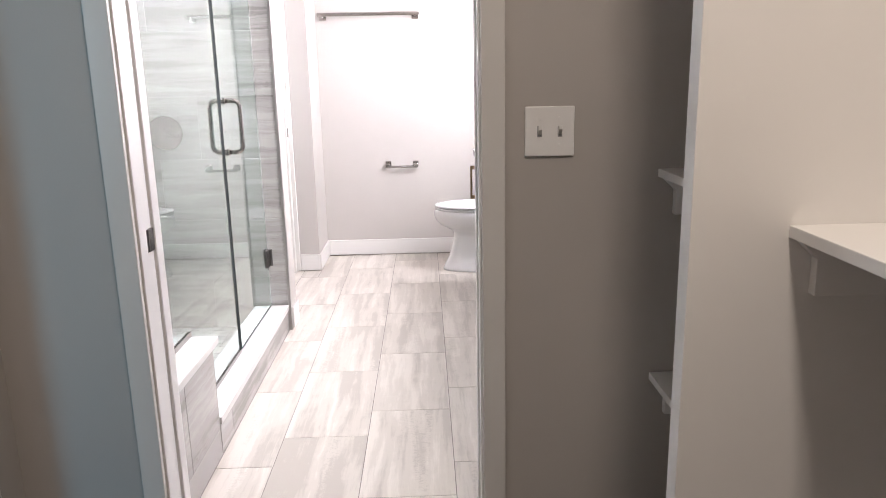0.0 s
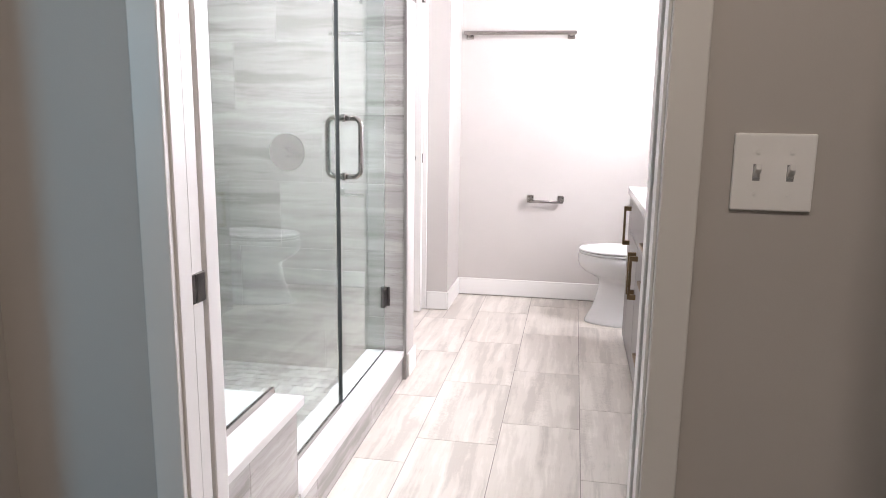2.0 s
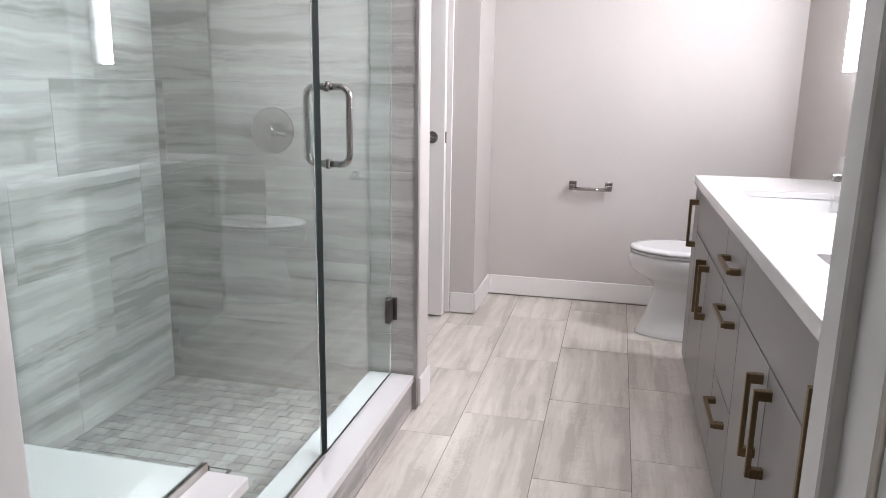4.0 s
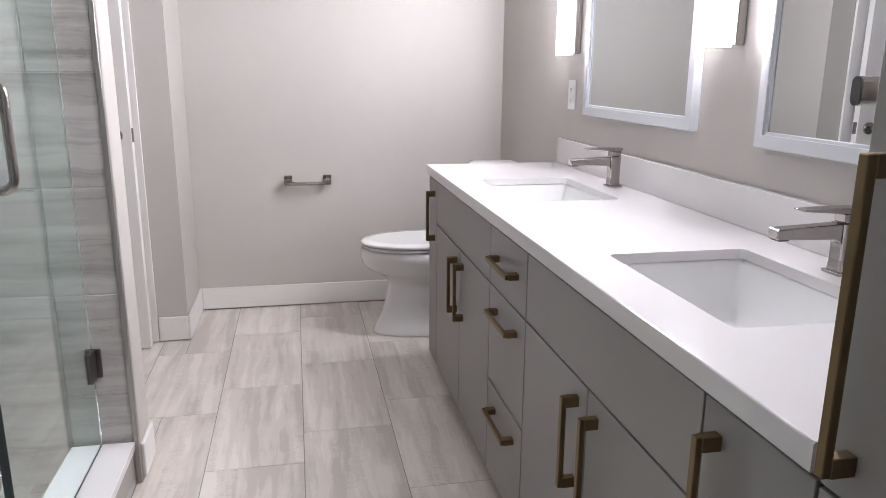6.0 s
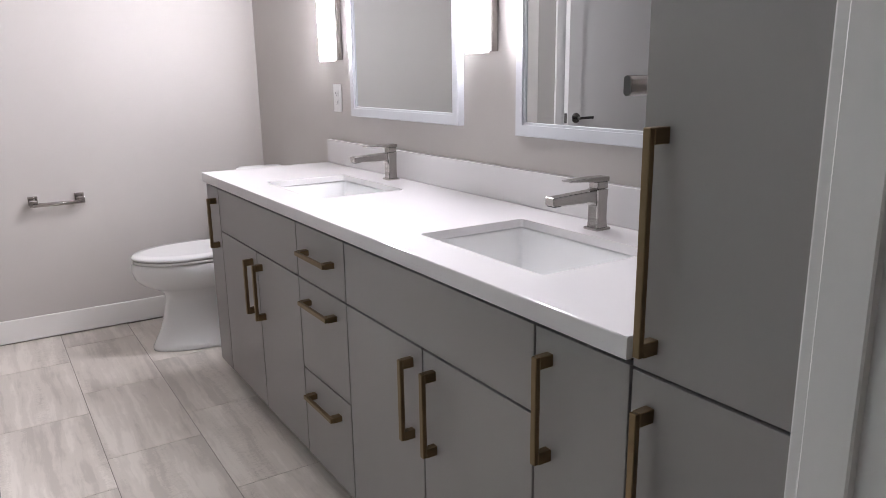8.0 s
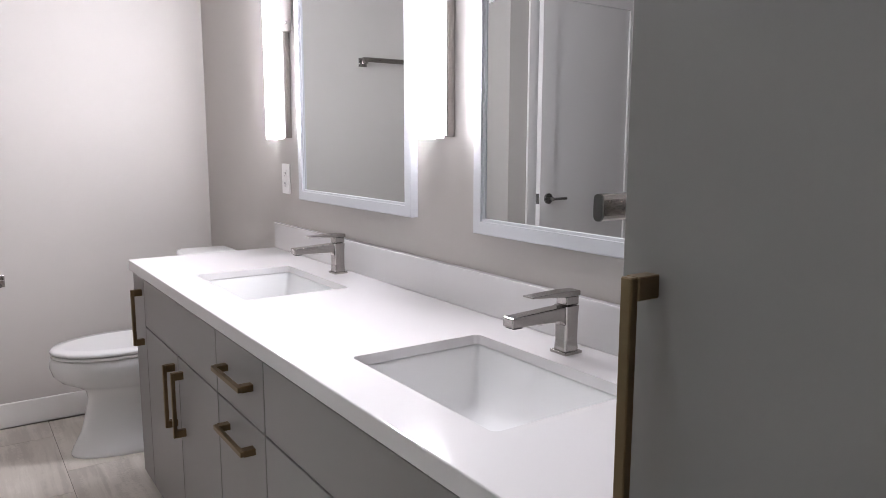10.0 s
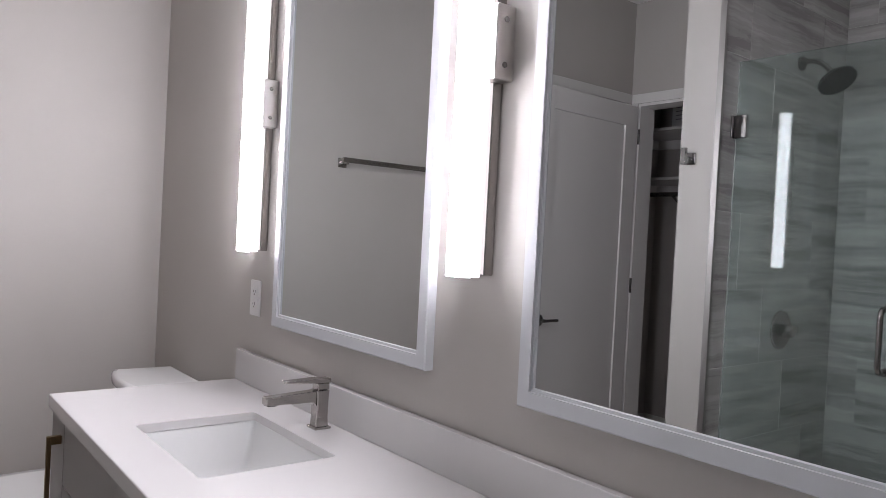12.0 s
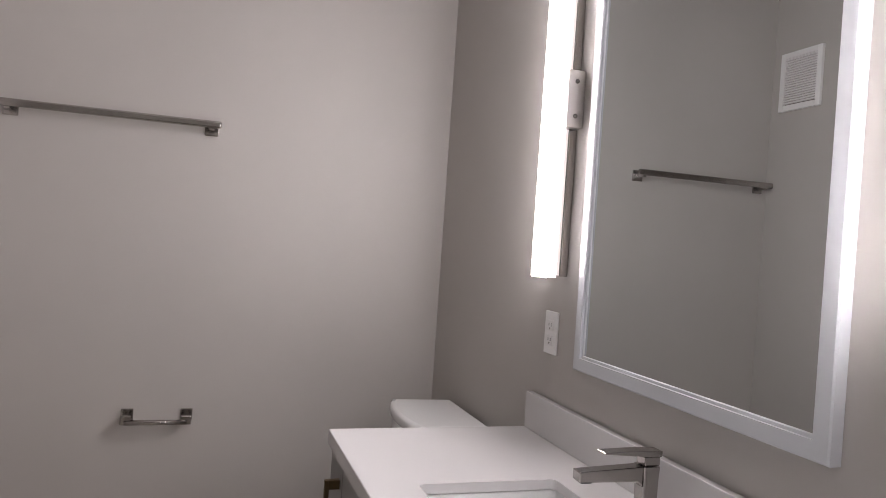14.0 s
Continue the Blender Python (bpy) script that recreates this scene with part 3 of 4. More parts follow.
def wall_mirror(y0, y1, z0, z1, label):
    ob = thing("wall_mirror", (XE, (y0 + y1) / 2, z0), label, "mirror", "mirrors over the vanity")
    f = 0.040
    xa, xb = XE - 0.025, XE - 0.0005
    inset = 0.008
    # profile swept round the frame: front face, small inner step, back
    levels = [(xb, 0.0), (xa + 0.003, 0.0), (xa, 0.003), (xa, f - inset), (xa + 0.006, f - inset), (xa + 0.006, f - 0.002), (xa + 0.010, f)]
    b = bmesh.new()
    rows = []
    for x, i in levels:
        rows.append([b.verts.new(p) for p in ((x, y0 + i, z0 + i), (x, y1 - i, z0 + i), (x, y1 - i, z1 - i), (x, y0 + i, z1 - i))])
    for lo, hi in zip(rows, rows[1:]):
        for i in range(4):
            b.faces.new((lo[i], lo[(i + 1) % 4], hi[(i + 1) % 4], hi[i]))
    bmesh.ops.recalc_face_normals(b, faces=b.faces[:])
    part("frame", b, FRAME, ob, "pale silver-white painted frame")
    part("mirror_glass", box(xa + 0.0095, xb, y0 + f - 0.004, y1 - f + 0.004, z0 + f - 0.004, z1 - f + 0.004), MIRROR, ob, "silvered mirror glass")


wall_mirror(5.497, 6.286, 1.089, 2.16, "tall white-framed mirror over the sink beside the toilet")
wall_mirror(4.403, 5.203, 1.076, 2.16, "tall white-framed mirror beside the tall cabinet")


def sconce(y):
    z0, z1 = 1.311, 2.245
    ob = thing("wall_sconce", (XE, y, z0), "lit vertical white tube wall light with a nickel mount", "wall lamp", "vanity wall lights")
    part("backplate", box(XE - 0.026, XE - 0.0005, y - 0.031, y + 0.031, z0 + 0.004, z1 - 0.004, 0.002, 1), NICKEL, ob)
    m = part("mount", box(XE - 0.050, XE - 0.0005, y - 0.059, y + 0.059, 1.705, 1.855, 0.003, 2), SATIN, ob)
    for z in (1.735, 1.825):
        for s in (-1, 1):
            part("screw", rod((XE - 0.026, y + s * 0.058, z), (XE - 0.026, y + s * 0.0615, z), 0.006, sides=12), CHROME, m)
    ring = rounded(XE - 0.085, XE - 0.0265, y - 0.036, y + 0.036, 0.027, 8)
    b = loft([[(u, v, z) for u, v in ring] for z in (z0, z1)], smooth=False)
    b.normal_update()
    for f in b.faces:
        f.material_index = int(f.normal.x < -0.2)
    shade = part("shade", b, GLOW, ob, "glowing white acrylic tube, brightest towards the room")
    shade.data.materials.append(GLOW_FRONT)


for y in (6.421, 5.344):
    sconce(y)


def duplex_outlet(y, z):
    ob = thing("outlet", (XE, y, z - 0.057), "white wall outlet beside the mirror", "outlet")
    x = XE - 0.0005
    part("cover_plate", box(x - 0.006, x, y - 0.037, y + 0.037, z - 0.0585, z + 0.0585, 0.003, 3), PLASTIC, ob)
    for s in (-1, 1):
        zc = z + s * 0.020
        r = part("receptacle", box(x - 0.0085, x - 0.005, y - 0.017, y + 0.017, zc - 0.0145, zc + 0.0145, 0.002, 2), PLASTIC, ob)
        part("slot", box(x - 0.0089, x - 0.0083, y - 0.008, y - 0.0055, zc - 0.003, zc + 0.006), SLOT, r)
        part("slot", box(x - 0.0089, x - 0.0083, y + 0.0055, y + 0.008, zc - 0.002, zc + 0.006), SLOT, r)
        part("slot", rod((x - 0.0089, y, zc - 0.008), (x - 0.0083, y, zc - 0.008), 0.0025, sides=10), SLOT, r)


duplex_outlet(6.455, 1.158)

# short oval towel bar on the tall cabinet's side
hb = thing("hand_towel_bar", (0.42, 4.2285, 1.231), "satin nickel oval towel bar on the tall cabinet's side", "towel bar")
o = [(4.297 + u, 1.233 + v) for u, v in rounded(-0.0065, 0.0065, -0.0150, 0.0150, 0.0062, 6)]
part("bar", prism(o, "x", 0.222, 0.645, 0.0), NICKEL, hb)
# gunmetal on the bar's end paints in its reflection of the dark closet
part("end_cap", prism([(4.297 + 0.98 * (u - 4.297), 1.233 + 0.98 * (v - 1.233)) for u, v in o], "x", 0.2195, 0.2225), GUNMETAL, hb, "bar end coloured dark for the dim closet that it reflects")
for x in (0.27, 0.595):
    m = part("mount", rod((x, 4.2278, 1.231), (x, 4.237, 1.231), 0.024), NICKEL, hb)
    part("post", rod((x, 4.236, 1.231), (x, 4.292, 1.231), 0.0095), NICKEL, m)


# ---- toilet ----
def egg(x0, x1, cy, half, z, n=40, back=0.8):
    """An elongated oval: a round front at x0 and a blunter back at x1."""
    xm = x0 + (x1 - x0) * 0.52
    pts = []
    for k in range(n):
        a = 2 * math.pi * k / n
        c, s = math.cos(a), math.sin(a)
        e = 1.0 if c < 0 else back
        x = xm + (abs(c) ** e) * (1 if c > 0 else -1) * ((x1 - xm) if c > 0 else (xm - x0))
        y = cy + half * (abs(s) ** (1.0 if c < 0 else 0.72)) * (1 if s > 0 else -1)
        pts.append((x, y, z))
    return pts


TY = 7.0
wc = thing("toilet", (0.3, TY, 0), "white elongated two-piece toilet with a closed lid", "toilet")
rings = [egg(x0, x1, TY, h, z) for x0, x1, h, z in (
    (-0.012, 0.66, 0.132, 0.0), (-0.014, 0.66, 0.134, 0.012), (-0.006, 0.66, 0.127, 0.03), (0.030, 0.66, 0.112, 0.10), (0.052, 0.655, 0.103, 0.18), (0.064, 0.65, 0.102, 0.24),
    (0.058, 0.645, 0.108, 0.272), (0.022, 0.63, 0.138, 0.296), (-0.030, 0.615, 0.164, 0.322), (-0.058, 0.60, 0.178, 0.352), (-0.069, 0.58, 0.184, 0.390), (-0.068, 0.565, 0.184, 0.416), (-0.061, 0.56, 0.179, 0.428))]
part("bowl", loft(rings), PORCELAIN, wc)
part("seat", loft([egg(x0, 0.46, TY, h, z, back=0.7) for x0, h, z in ((-0.056, 0.176, 0.4295), (-0.062, 0.182, 0.433), (-0.062, 0.182, 0.441), (-0.058, 0.178, 0.4435))]), PORCELAIN, wc, "white toilet seat")
lid = part("lid", loft([egg(x0, 0.465, TY, h, z, back=0.7) for x0, h, z in ((-0.058, 0.179, 0.4460), (-0.065, 0.185, 0.450), (-0.065, 0.185, 0.458), (-0.056, 0.177, 0.4645), (-0.02, 0.14, 0.4675))]), PORCELAIN, wc, "closed white lid")
for s in (-1, 1):
    part("hinge_cap", box(0.462, 0.492, TY + s * 0.075 - 0.02, TY + s * 0.075 + 0.02, 0.428, 0.462, 0.006, 2), PLASTIC, lid)


def tank_ring(z, g, bulge=0.030):
    x0, x1, y0, y1 = 0.515 - g, 0.725 + g * 0.3, TY - 0.205 - g, TY + 0.205 + g
    front = [(x0 - bulge * (1 - (2 * k / 12 - 1) ** 2) + 0.02 * max(0, abs(2 * k / 12 - 1) - 0.8), y1 - (y1 - y0) * k / 12, z) for k in range(13)]
    return front + [(x1, y0 + 0.01, z), (x1, y1 - 0.01, z)]


part("tank", loft([tank_ring(z, g) for z, g in ((0.40, -0.03), (0.42, -0.018), (0.60, -0.004), (0.770, 0.0))]), PORCELAIN, wc)
tl = part("tank_lid", loft([tank_ring(z, g) for z, g in ((0.7705, 0.004), (0.775, 0.010), (0.798, 0.010), (0.806, 0.004), (0.808, -0.006))]), PORCELAIN, wc)
part("flush_lever", box(0.478, 0.490, TY - 0.17, TY - 0.10, 0.700, 0.714, 0.004, 2), NICKEL, wc, "nickel flush lever")

# ---- fittings on the north wall ----


def square_mount(parent, x, z, y=YN, size=0.021):
    m = part("mount", box(x - size, x + size, y - 0.010, y - 0.0005, z - size, z + size, 0.002, 2), NICKEL, parent)
    part("post", box(x - 0.009, x + 0.009, y - 0.060, y - 0.0095, z - 0.009, z + 0.009, 0.002, 2), NICKEL, m)
    return m


tp = thing("paper_holder", (-0.295, YN, 0.675), "brushed nickel toilet paper holder with square mounts, empty", "paper holder")
for x in (-0.396, -0.194):
    square_mount(tp, x, 0.690)
    part("arm", box(x - 0.018, x + 0.018, YN - 0.066, YN - 0.050, 0.666, 0.698, 0.003, 2), NICKEL, tp)
part("roller", rod((-0.40, YN - 0.062, 0.674), (-0.19, YN - 0.062, 0.674), 0.0095), NICKEL, tp)

tb = thing("towel_bar", (-0.497, YN, 1.70), "long brushed nickel towel bar on square mounts", "towel bar")
for x in (-0.825, -0.170):
    square_mount(tb, x, 1.743, size=0.024)
part("bar", box(-0.858, -0.137, YN - 0.074, YN - 0.060, 1.741, 1.767, 0.006, 3), NICKEL, tb)



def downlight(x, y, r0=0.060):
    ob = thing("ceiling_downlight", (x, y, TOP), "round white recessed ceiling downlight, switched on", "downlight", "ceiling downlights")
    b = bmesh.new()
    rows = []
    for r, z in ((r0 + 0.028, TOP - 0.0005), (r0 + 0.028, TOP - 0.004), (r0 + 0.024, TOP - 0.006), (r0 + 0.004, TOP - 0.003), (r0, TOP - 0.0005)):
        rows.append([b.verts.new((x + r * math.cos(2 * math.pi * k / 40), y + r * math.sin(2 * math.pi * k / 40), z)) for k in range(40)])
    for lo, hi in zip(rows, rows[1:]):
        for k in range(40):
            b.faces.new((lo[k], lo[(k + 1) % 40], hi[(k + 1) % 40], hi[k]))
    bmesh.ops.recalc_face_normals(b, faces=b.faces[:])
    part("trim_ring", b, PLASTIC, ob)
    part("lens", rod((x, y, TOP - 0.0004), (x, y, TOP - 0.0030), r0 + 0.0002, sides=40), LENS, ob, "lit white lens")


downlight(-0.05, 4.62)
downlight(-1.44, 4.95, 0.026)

# robe hook on the shower wall's end
hk = thing("robe_hook", (XW, 5.90, 1.735), "satin nickel robe hook on the wall end", "hook")
part("mount", box(XW + 0.0005, XW + 0.010, 5.886, 5.934, 1.731, 1.779, 0.002, 2), CHROME, hk)
part("post", box(XW + 0.0095, XW + 0.045, 5.902, 5.918, 1.747, 1.763, 0.002, 2), CHROME, hk)
part("peg", box(XW + 0.040, XW + 0.056, 5.899, 5.921, 1.728, 1.795, 0.003, 2), CHROME, hk)

# exhaust grille on the alcove wall
vg = thing("exhaust_grille", (XA, 7.285, 2.10), "white slatted exhaust fan grille on the wall", "vent")
b = None
for y0, y1, z0, z1 in ((7.190, 7.217, 2.10, 2.37), (7.403, 7.430, 2.10, 2.37), (7.217, 7.403, 2.10, 2.127), (7.217, 7.403, 2.343, 2.37)):
    b = box(XA + 0.0005, XA + 0.016, y0, y1, z0, z1, 0.003, 2, b)
part("frame", b, PLASTIC, vg)
part("backing", box(XA + 0.0005, XA + 0.003, 7.217, 7.403, 2.127, 2.343), GROUT, vg)
for k in range(19):
    z = 2.134 + k * 0.0112
    part("slat", box(XA + 0.003, XA + 0.014, 7.215, 7.405, z, z + 0.0062), PLASTIC, vg)

# ---- closet fittings ----
PX = 0.265
cp = tagged(mesh_object("closet_partition", box(PX, XE - 0.0005, 3.106, 3.146, 0.001, 2.3, 0.0015, 2), SHELF), "white painted upright closet partition panel", "partition")


def closet_shelf(y0, y1, z, label):
    ob = thing("closet_shelf", (0.6, (y0 + y1) / 2, z), label, "shelf", "closet shelves")
    part("board", box(0.412, XE - 0.0005, y0 + 0.0005, y1 - 0.0005, z - 0.019, z, 0.0015, 2), SHELF, ob)
    out = [(0.420, z - 0.0195), (XE - 0.001, z - 0.0195), (XE - 0.001, z - 0.105), (0.449, z - 0.105), (0.449, z - 0.048)]
    for ya, yb in ((y0 + 0.0005, y0 + 0.019), (y1 - 0.019, y1 - 0.0005)):
        part("cleat", prism(out, "y", ya, yb, 0.001), SHELF, ob)


closet_shelf(3.146, YD0, 1.086, "white closet shelf between partition and wall, upper")
closet_shelf(3.146, YD0, 0.588, "white closet shelf between partition and wall, lower")
closet_shelf(1.200, 3.106, 1.076, "long white closet shelf on cleats")

sw = thing("light_switch", (0.16, YD0, 1.12), "white double toggle light switch plate", "light switch")
y = YD0 - 0.0005
part("cover_plate", box(0.104, 0.216, y - 0.006, y, 1.120, 1.232, 0.003, 3), PLASTIC, sw)
for x in (0.137, 0.183):
    part("slot", box(x - 0.005, x + 0.005, y - 0.0064, y - 0.0058, 1.164, 1.188), PRINT, sw)
    part("toggle", prism([(y - 0.006, 1.168), (y - 0.006, 1.184), (y - 0.019, 1.190), (y - 0.019, 1.181)], "x", x - 0.0042, x + 0.0042, 0.0008), PLASTIC, sw)
    for z in (1.146, 1.206):
        part("screw", rod((x, y - 0.0075, z), (x, y - 0.0055, z), 0.0035, sides=12), PLASTIC, sw)

# ---- shower ----
GX = -0.962     # glass plane
CX0, CX1 = -1.050, -0.874
ZCURB = 0.142
shower_floor = structure("shower_floor", box(XS + 0.011, CX0, YD1 + 0.011, YS - 0.011, -0.004, 0.024), SHOWER_GROUT, "sloped shower floor of small grey stone mosaic")
PY = 4.455      # end of the low wall
curb = structure("shower_curb", box(CX0 - 0.0082, CX1 - 0.0018, PY + 0.0105, YS - 0.0005, -0.004, ZCURB - 0.028), SHOWER_GROUT, "tiled shower curb with a white quartz cap")
part("curb_cap", box(CX0 - 0.006, CX1 + 0.006, PY + 0.0105, YS - 0.0115, ZCURB - 0.0275, ZCURB, 0.002, 2), QUARTZ, curb, "white quartz cap")
pony = structure("shower_bench", box(XS + 0.011, CX1 - 0.0018, YD1 + 0.0105, PY + 0.0082, -0.004, 0.411), SHOWER_GROUT, "tiled shower bench with a white quartz seat")
part("bench_seat", box(XS + 0.0115, CX1 + 0.014, YD1 + 0.017, PY + 0.036, 0.4115, 0.440, 0.004, 3), QUARTZ, pony, "white quartz seat slab")

fixed = thing("shower_screen", (GX, 4.45, ZCURB), "fixed clear greenish glass shower screen in a metal channel", "shower screen")
GT = 0.006
SEAM = 5.112
ZG = 2.142


def glass_pane(outline, parent, name="pane"):
    o = part(name, prism(outline, "x", GX - GT, GX + GT), GLASS, parent, "clear glass with a green tint")
    o.visible_shadow = False
    return o


glass_pane([(YD1 + 0.019, 0.446), (PY + 0.045, 0.446), (PY + 0.045, ZCURB + 0.006), (SEAM - 0.0211, ZCURB + 0.006), (SEAM - 0.0211, ZG), (YD1 + 0.019, ZG)], fixed)
b = box(GX - 0.010, GX + 0.010, YD1 + 0.019, PY + 0.034, 0.4405, 0.4445)
box(GX - 0.010, GX - 0.0055, YD1 + 0.019, PY + 0.034, 0.4445, 0.459, 0, 1, b)
box(GX + 0.0055, GX + 0.010, YD1 + 0.019, PY + 0.034, 0.4445, 0.459, 0, 1, b)
part("channel", b, NICKEL, fixed, "brushed metal channel on the bench")
b = box(GX - 0.010, GX + 0.010, PY + 0.048, SEAM - 0.004, ZCURB + 0.0005, ZCURB + 0.0045)
box(GX - 0.010, GX - 0.0055, PY + 0.048, SEAM - 0.004, ZCURB + 0.0045, ZCURB + 0.016, 0, 1, b)
box(GX + 0.0055, GX + 0.010, PY + 0.048, SEAM - 0.004, ZCURB + 0.0045, ZCURB + 0.016, 0, 1, b)
part("channel", b, NICKEL, fixed, "brushed metal channel on the curb")
part("edge", box(GX - GT - 0.0004, GX + GT + 0.0004, SEAM - 0.0210, SEAM - 0.0003, ZCURB + 0.006, ZG), RUBBER, fixed, "dark green polished glass edge")

gd = thing("shower_door", (GX, 5.42, ZCURB), "frameless clear glass shower door with a tubular pull", "shower door")
glass_pane([(SEAM + 0.0211, ZCURB + 0.010), (YS - 0.022, ZCURB + 0.010), (YS - 0.022, ZG), (SEAM + 0.0211, ZG)], gd)
part("edge", box(GX - GT - 0.0004, GX + GT + 0.0004, SEAM + 0.0003, SEAM + 0.0210, ZCURB + 0.010, ZG), RUBBER, gd, "dark green polished glass edge")
part("sweep", box(GX - 0.004, GX + 0.004, SEAM + 0.004, YS - 0.022, ZCURB + 0.002, ZCURB + 0.0095), RUBBER, gd, "clear door sweep")
HY, HZ0, HZ1 = 5.192, 1.012, 1.226


def d_pull(s):
    """A D-shaped tube with round bends, on one side of the glass."""
    r, depth = 0.028, 0.068
    pts = [(GX + s * GT, HY, HZ0)]
    for k in range(9):
        a = radians(90 * k / 8)
        pts.append((GX + s * (depth - r + r * math.sin(a)), HY, HZ0 + r - r * math.cos(a)))
    for k in range(9):
        a = radians(90 * k / 8)
        pts.append((GX + s * (depth - r + r * math.cos(a)), HY, HZ1 - r + r * math.sin(a)))
    pts.append((GX + s * GT, HY, HZ1))
    return pts


for s in (1, -1):
    h = part("pull", tube(d_pull(s), 0.0095), NICKEL, gd, "brushed nickel tubular door pull")
    for z in (HZ0, HZ1):
        part("washer", rod((GX + s * GT, HY, z), (GX + s * (GT + 0.007), HY, z), 0.0145), NICKEL, h)
for z in (0.405, 1.885):
    h = part("hinge", box(GX - 0.014, GX + 0.014, YS - 0.068, YS - 0.018, z - 0.045, z + 0.045, 0.003, 2), HINGE, gd, "dark nickel glass hinge")
    part("wall_plate", box(GX - 0.027, GX + 0.027, YS - 0.0175, YS - 0.0105, z - 0.045, z + 0.045, 0.002, 2), HINGE, h)

vl = thing("shower_valve", (-1.432, YS - 0.01, 1.060), "brushed nickel round shower valve trim on grey tile", "shower valve")
yv = YS - 0.0105
part("plate", rod((-1.432, yv, 1.060), (-1.432, yv - 0.008, 1.060), 0.086, sides=48, r2=0.083), NICKEL, vl)
part("hub", rod((-1.432, yv - 0.008, 1.060), (-1.432, yv - 0.062, 1.060), 0.026), NICKEL, vl)
part("lever", rod((-1.432, yv - 0.050, 1.060), (-1.352, yv - 0.058, 1.046), 0.009), NICKEL, vl)
sh = thing("overhead_shower", (-1.48, yv, 2.235), "dark satin round shower head on a bent arm", "shower head")
part("flange", rod((-1.48, yv, 2.235), (-1.48, yv - 0.010, 2.235), 0.030), CHROME, sh)
pts = [(-1.48, yv - 0.005 - 0.13 * k / 10, 2.235 + 0.012 * math.sin(k / 10 * 3.1) - 0.06 * (k / 10) ** 2.2) for k in range(11)]
part("arm", tube(pts, 0.0105), CHROME, sh)
c0, dn = Vector((-1.48, yv - 0.142, 2.165)), Vector((0.22, -0.55, -0.8)).normalized()
rose = part("rose", rod(c0 - dn * 0.010, c0 + dn * 0.030, 0.030, r2=0.078, sides=40), GUNMETAL, sh)
part("face", rod(c0 + dn * 0.030, c0 + dn * 0.040, 0.078, sides=40), GUNMETAL, rose)
u1 = dn.orthogonal().normalized()
u2 = dn.cross(u1)
b = None
for ring, count in ((0.018, 6), (0.036, 12), (0.054, 18), (0.068, 24)):
    for k in range(count):
        a = 2 * math.pi * k / count
        q = c0 + dn * 0.040 + ring * (math.cos(a) * u1 + math.sin(a) * u2)
        b = rod(q, q + dn * 0.002, 0.0035, b, 8)
tagged(part("nozzles", b, RUBBER, rose, "dark rubber nozzles"), kind="stuff")

dr = thing("shower_drain", (-1.35, 5.09, 0.024), "square metal shower drain", "drain")
part("frame", box(-1.405, -1.295, 5.035, 5.145, 0.026, 0.0335, 0.001, 1), CHROME, dr)
part("grate", box(-1.396, -1.304, 5.044, 5.136, 0.0336, 0.0350, 0.0005, 1), MOSAIC, dr, "tile insert of the drain")

# metal edge strip at the tiled corner
structure("trim_tile_edge", box(XW - 0.0105, XW + 0.003, YS - 0.0135, YS + 0.012, 0.002, TOP - 0.002, 0.0008, 1), EDGE, "slim metal tile edge strip")

# mortar beds that the wall tiles are set in
for name, b in (("wall_shower_end", box(XS + 0.0002, XW - 0.0112, YS - 0.0083, YS - 0.0003, 0.0, TOP - 0.001)),
                ("wall_shower_left", box(XS + 0.0003, XS + 0.0083, YD1 + 0.009, YS - 0.009, 0.0, TOP - 0.001)),
                ("wall_doorway", box(XS + 0.009, DX0 - 0.063, YD1 + 0.0003, YD1 + 0.0083, 0.0, TOP - 0.001))):
    part("mortar", b, SHOWER_GROUT, bpy.data.objects[name])

# ---- tiles, each a piece ----


def tile_mesh(dx, dy, dz, name):
    """A tile about its own centre with a small chamfer."""
    b = box(-dx / 2, dx / 2, -dy / 2, dy / 2, -dz / 2, dz / 2)
    bmesh.ops.bevel(b, geom=b.edges[:], offset=0.0008, segments=1, affect="EDGES")
    me = bpy.data.meshes.new(name)
    b.to_mesh(me)
    b.free()
    return me


MESHES = {}


def lay(parent, mat, x0, x1, y0, y1, z0, z1, name="tile"):
    """One tile that fills a block; blocks of a size share a mesh."""
    key = (round(x1 - x0, 4), round(y1 - y0, 4), round(z1 - z0, 4), mat.name)
    if key not in MESHES:
        MESHES[key] = tile_mesh(*key[:3], name)
        MESHES[key].materials.append(mat)
    ob = new(name, MESHES[key])
    ob.location = Vector(((x0 + x1) / 2, (y0 + y1) / 2, (z0 + z1) / 2)) - origin_of(parent)
    ob.parent = parent
    return ob


J = 0.0013
TW, TL = 0.3145, 0.624


def floor_tiles():
    """Long tiles in columns, each column shifted by a third; cut at the curb and at the hall's corners."""
    for i in range(-4, 5):
        xa = -0.677 + i * TW
        for k in range(-4, 5):
            ya = 5.818 + (i * 0.2065) % TL + k * TL
            xb, yb = xa + TW, ya + TL
            whole = ya > 5.97 and yb < YJ
            for rx0, rx1, ry0, ry1 in ([(XS, XE, 5.96, YJ)] if whole else [(CX1, XE, YD0 + 0.07, YN), (XS, CX1, 5.96, YJ + 0.1)]):
                x0, x1, y0, y1 = max(xa, rx0), min(xb, rx1), max(ya, ry0), min(yb, ry1)
                if x1 - x0 > 0.012 and y1 - y0 > 0.012:
                    lay(floor_bath, FLOOR_TILE, x0 + J, x1 - J, y0 + J, y1 - J, -0.006, 0.0)


floor_tiles()


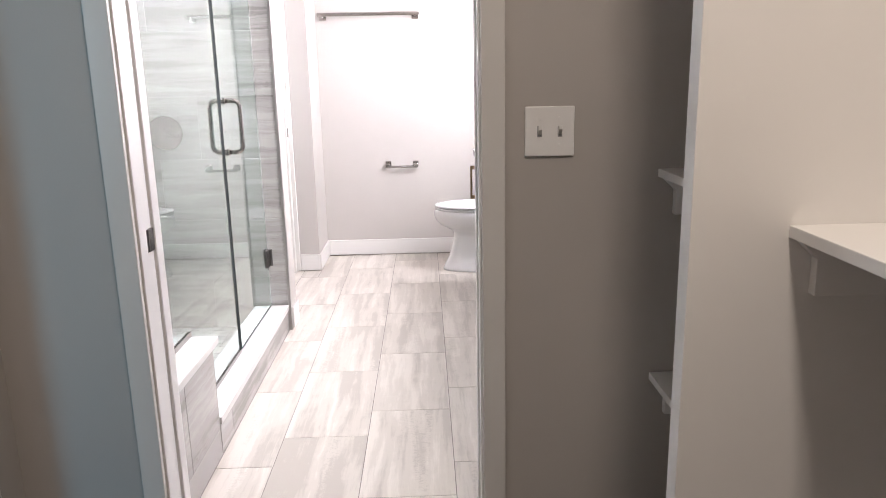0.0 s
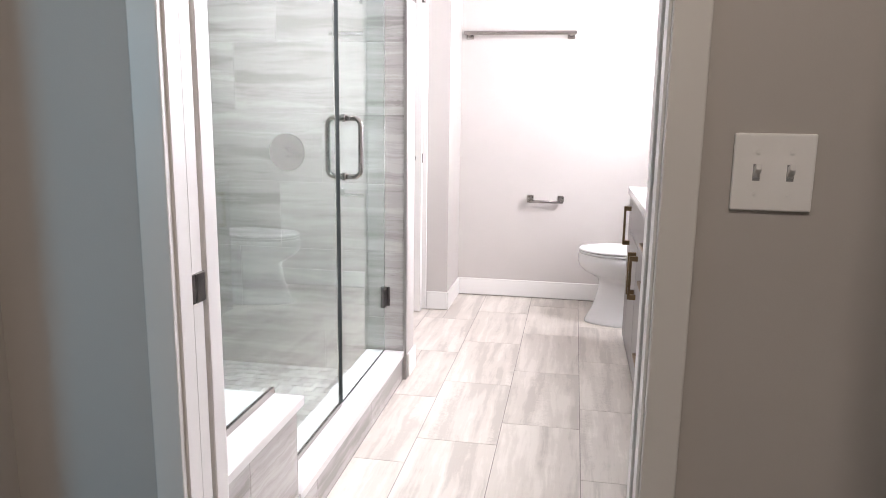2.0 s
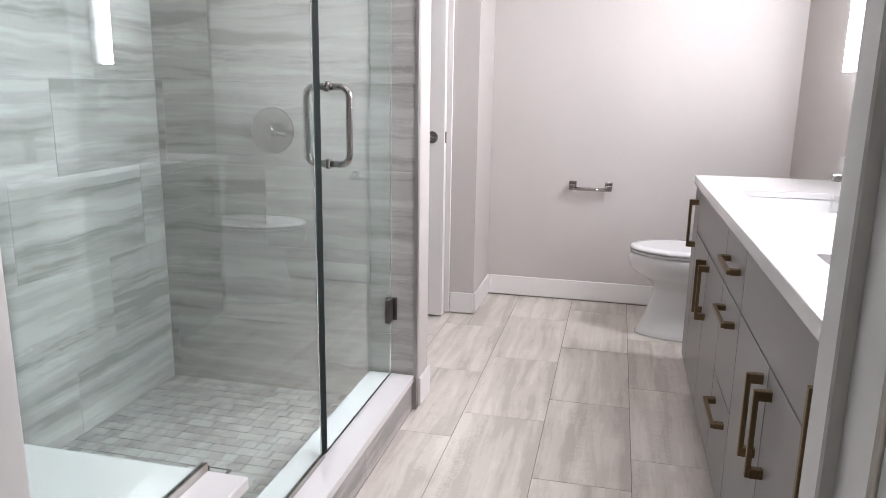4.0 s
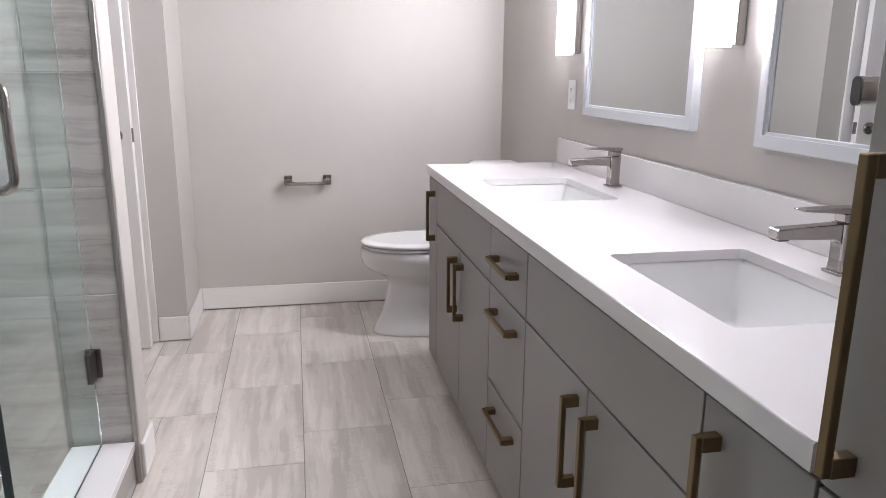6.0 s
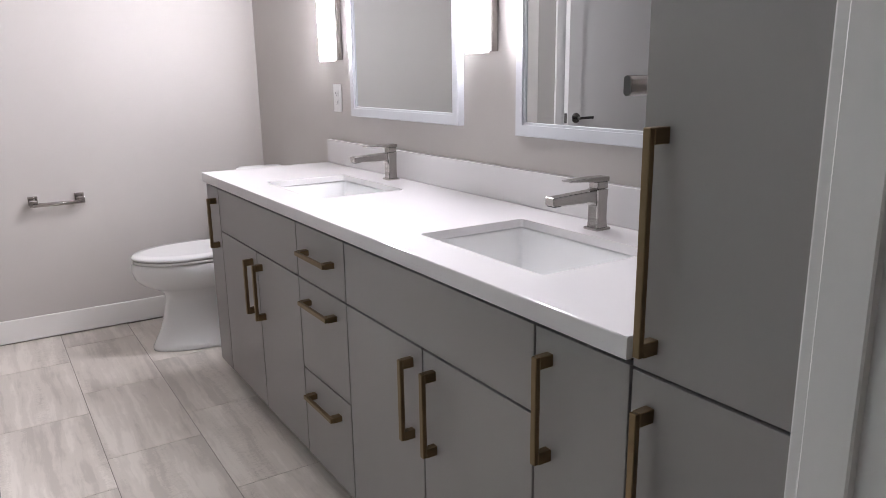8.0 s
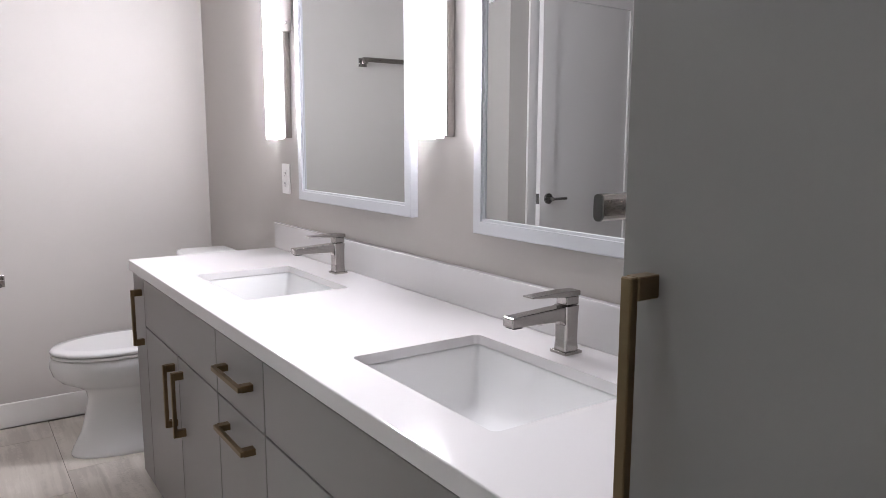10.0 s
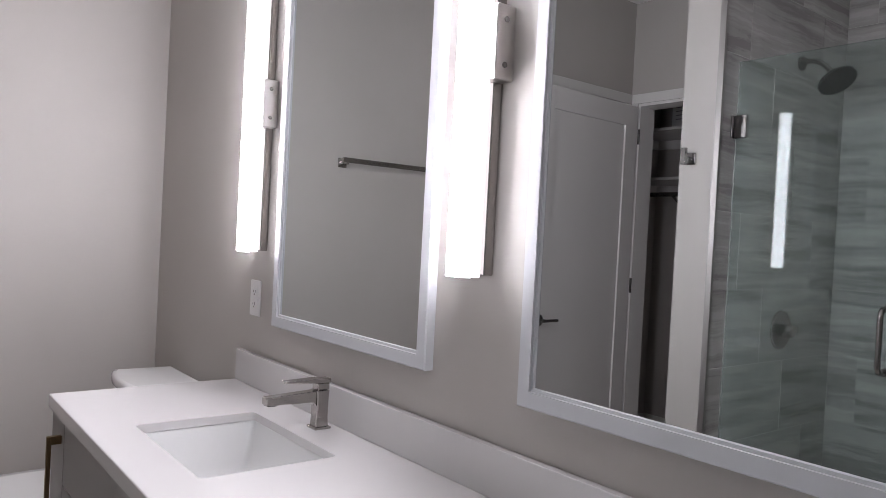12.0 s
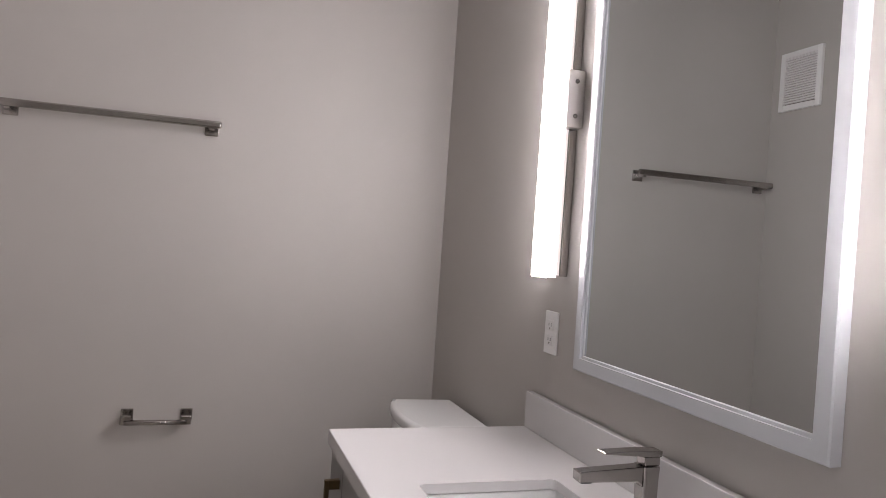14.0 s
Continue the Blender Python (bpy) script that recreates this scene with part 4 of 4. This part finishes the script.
def wall_tiles(parent, along, fixed_at, out, a0, a1, z0, z1, start, zbase, step=0.208):
    """Courses of long tiles on a wall's face, each course shifted."""
    row = 0
    z = zbase
    while z < z1:
        a = start + (row * step) % TL - 3 * TL
        while a < a1:
            p0, p1, q0, q1 = max(a, a0), min(a + TL, a1), max(z, z0), min(z + 0.312, z1)
            if p1 - p0 > 0.012 and q1 - q0 > 0.012:
                f0, f1 = sorted((fixed_at, fixed_at + out * 0.010))
                if along == "x":
                    lay(parent, WALL_TILE, p0 + J, p1 - J, f0, f1, q0 + J, q1 - J)
                else:
                    lay(parent, WALL_TILE, f0, f1, p0 + J, p1 - J, q0 + J, q1 - J)
            a += TL
        z += 0.312
        row += 1


we, wl, wd = bpy.data.objects["wall_shower_end"], bpy.data.objects["wall_shower_left"], bpy.data.objects["wall_doorway"]
wall_tiles(we, "x", YS, -1, XS + 0.010, XW - 0.0105, 0.0, TOP, -1.262, -0.01)
wall_tiles(wl, "y", XS, 1, YD1 + 0.010, YS - 0.010, 0.0, TOP, 5.244, -0.01)
wall_tiles(wd, "x", YD1, 1, XS + 0.010, DX0 - 0.062, 0.0, TOP, -1.5, -0.01)
wall_tiles(pony, "y", CX1 - 0.010, 1, YD1 + 0.0165, PY, 0.0, 0.411, 4.15, 0.10)
wall_tiles(pony, "x", PY - 0.0005, 1, XS + 0.011, CX1 - 0.0002, 0.0, 0.411, -1.2, 0.10)
wall_tiles(curb, "y", CX1 - 0.010, 1, PY + 0.010, YS - 0.011, 0.0, ZCURB - 0.028, 4.62, -0.10)
wall_tiles(curb, "y", CX0, -1, PY + 0.010, YS - 0.011, 0.026, ZCURB - 0.028, 4.62, -0.10)


def mosaic_floor():
    """Strips of small stones of mixed length; the nearest are pieces, the rest one mesh."""
    rng = random.Random(7)
    x0, x1, y0, y1 = XS + 0.013, CX0 - 0.012, PY + 0.012, YS - 0.013
    count = 0
    cell = 0.0495
    rows = int((y1 - y0) / cell)
    far = bmesh.new()
    for r in range(rows):
        ya = y1 - (r + 1) * cell
        x = x0 - rng.choice((0, 0.025))
        while x < x1:
            w = rng.choice((0.0495, 0.0495, 0.099, 0.0745))
            a, c = max(x, x0), min(x + w, x1)
            x += w
            if c - a < 0.01:
                continue
            dz = rng.choice((0.0, 0.0004, 0.0008))
            if -1.41 < (a + c) / 2 < -1.29 and 5.03 < ya + cell / 2 < 5.15:
                continue
            if count < 300 and ya > 4.55:
                lay(shower_floor, MOSAIC, a + 0.001, c - 0.001, ya + 0.001, ya + cell - 0.001, 0.020 + dz, 0.0295 + dz, "mosaic_stone")
                count += 1
            else:
                box(a + 0.001, c - 0.001, ya + 0.001, ya + cell - 0.001, 0.020 + dz, 0.0295 + dz, bm=far)
    ob = mesh_object("mosaic_stones", far, MOSAIC)
    ob.parent = shower_floor
    tagged(ob, kind="stuff")


mosaic_floor()
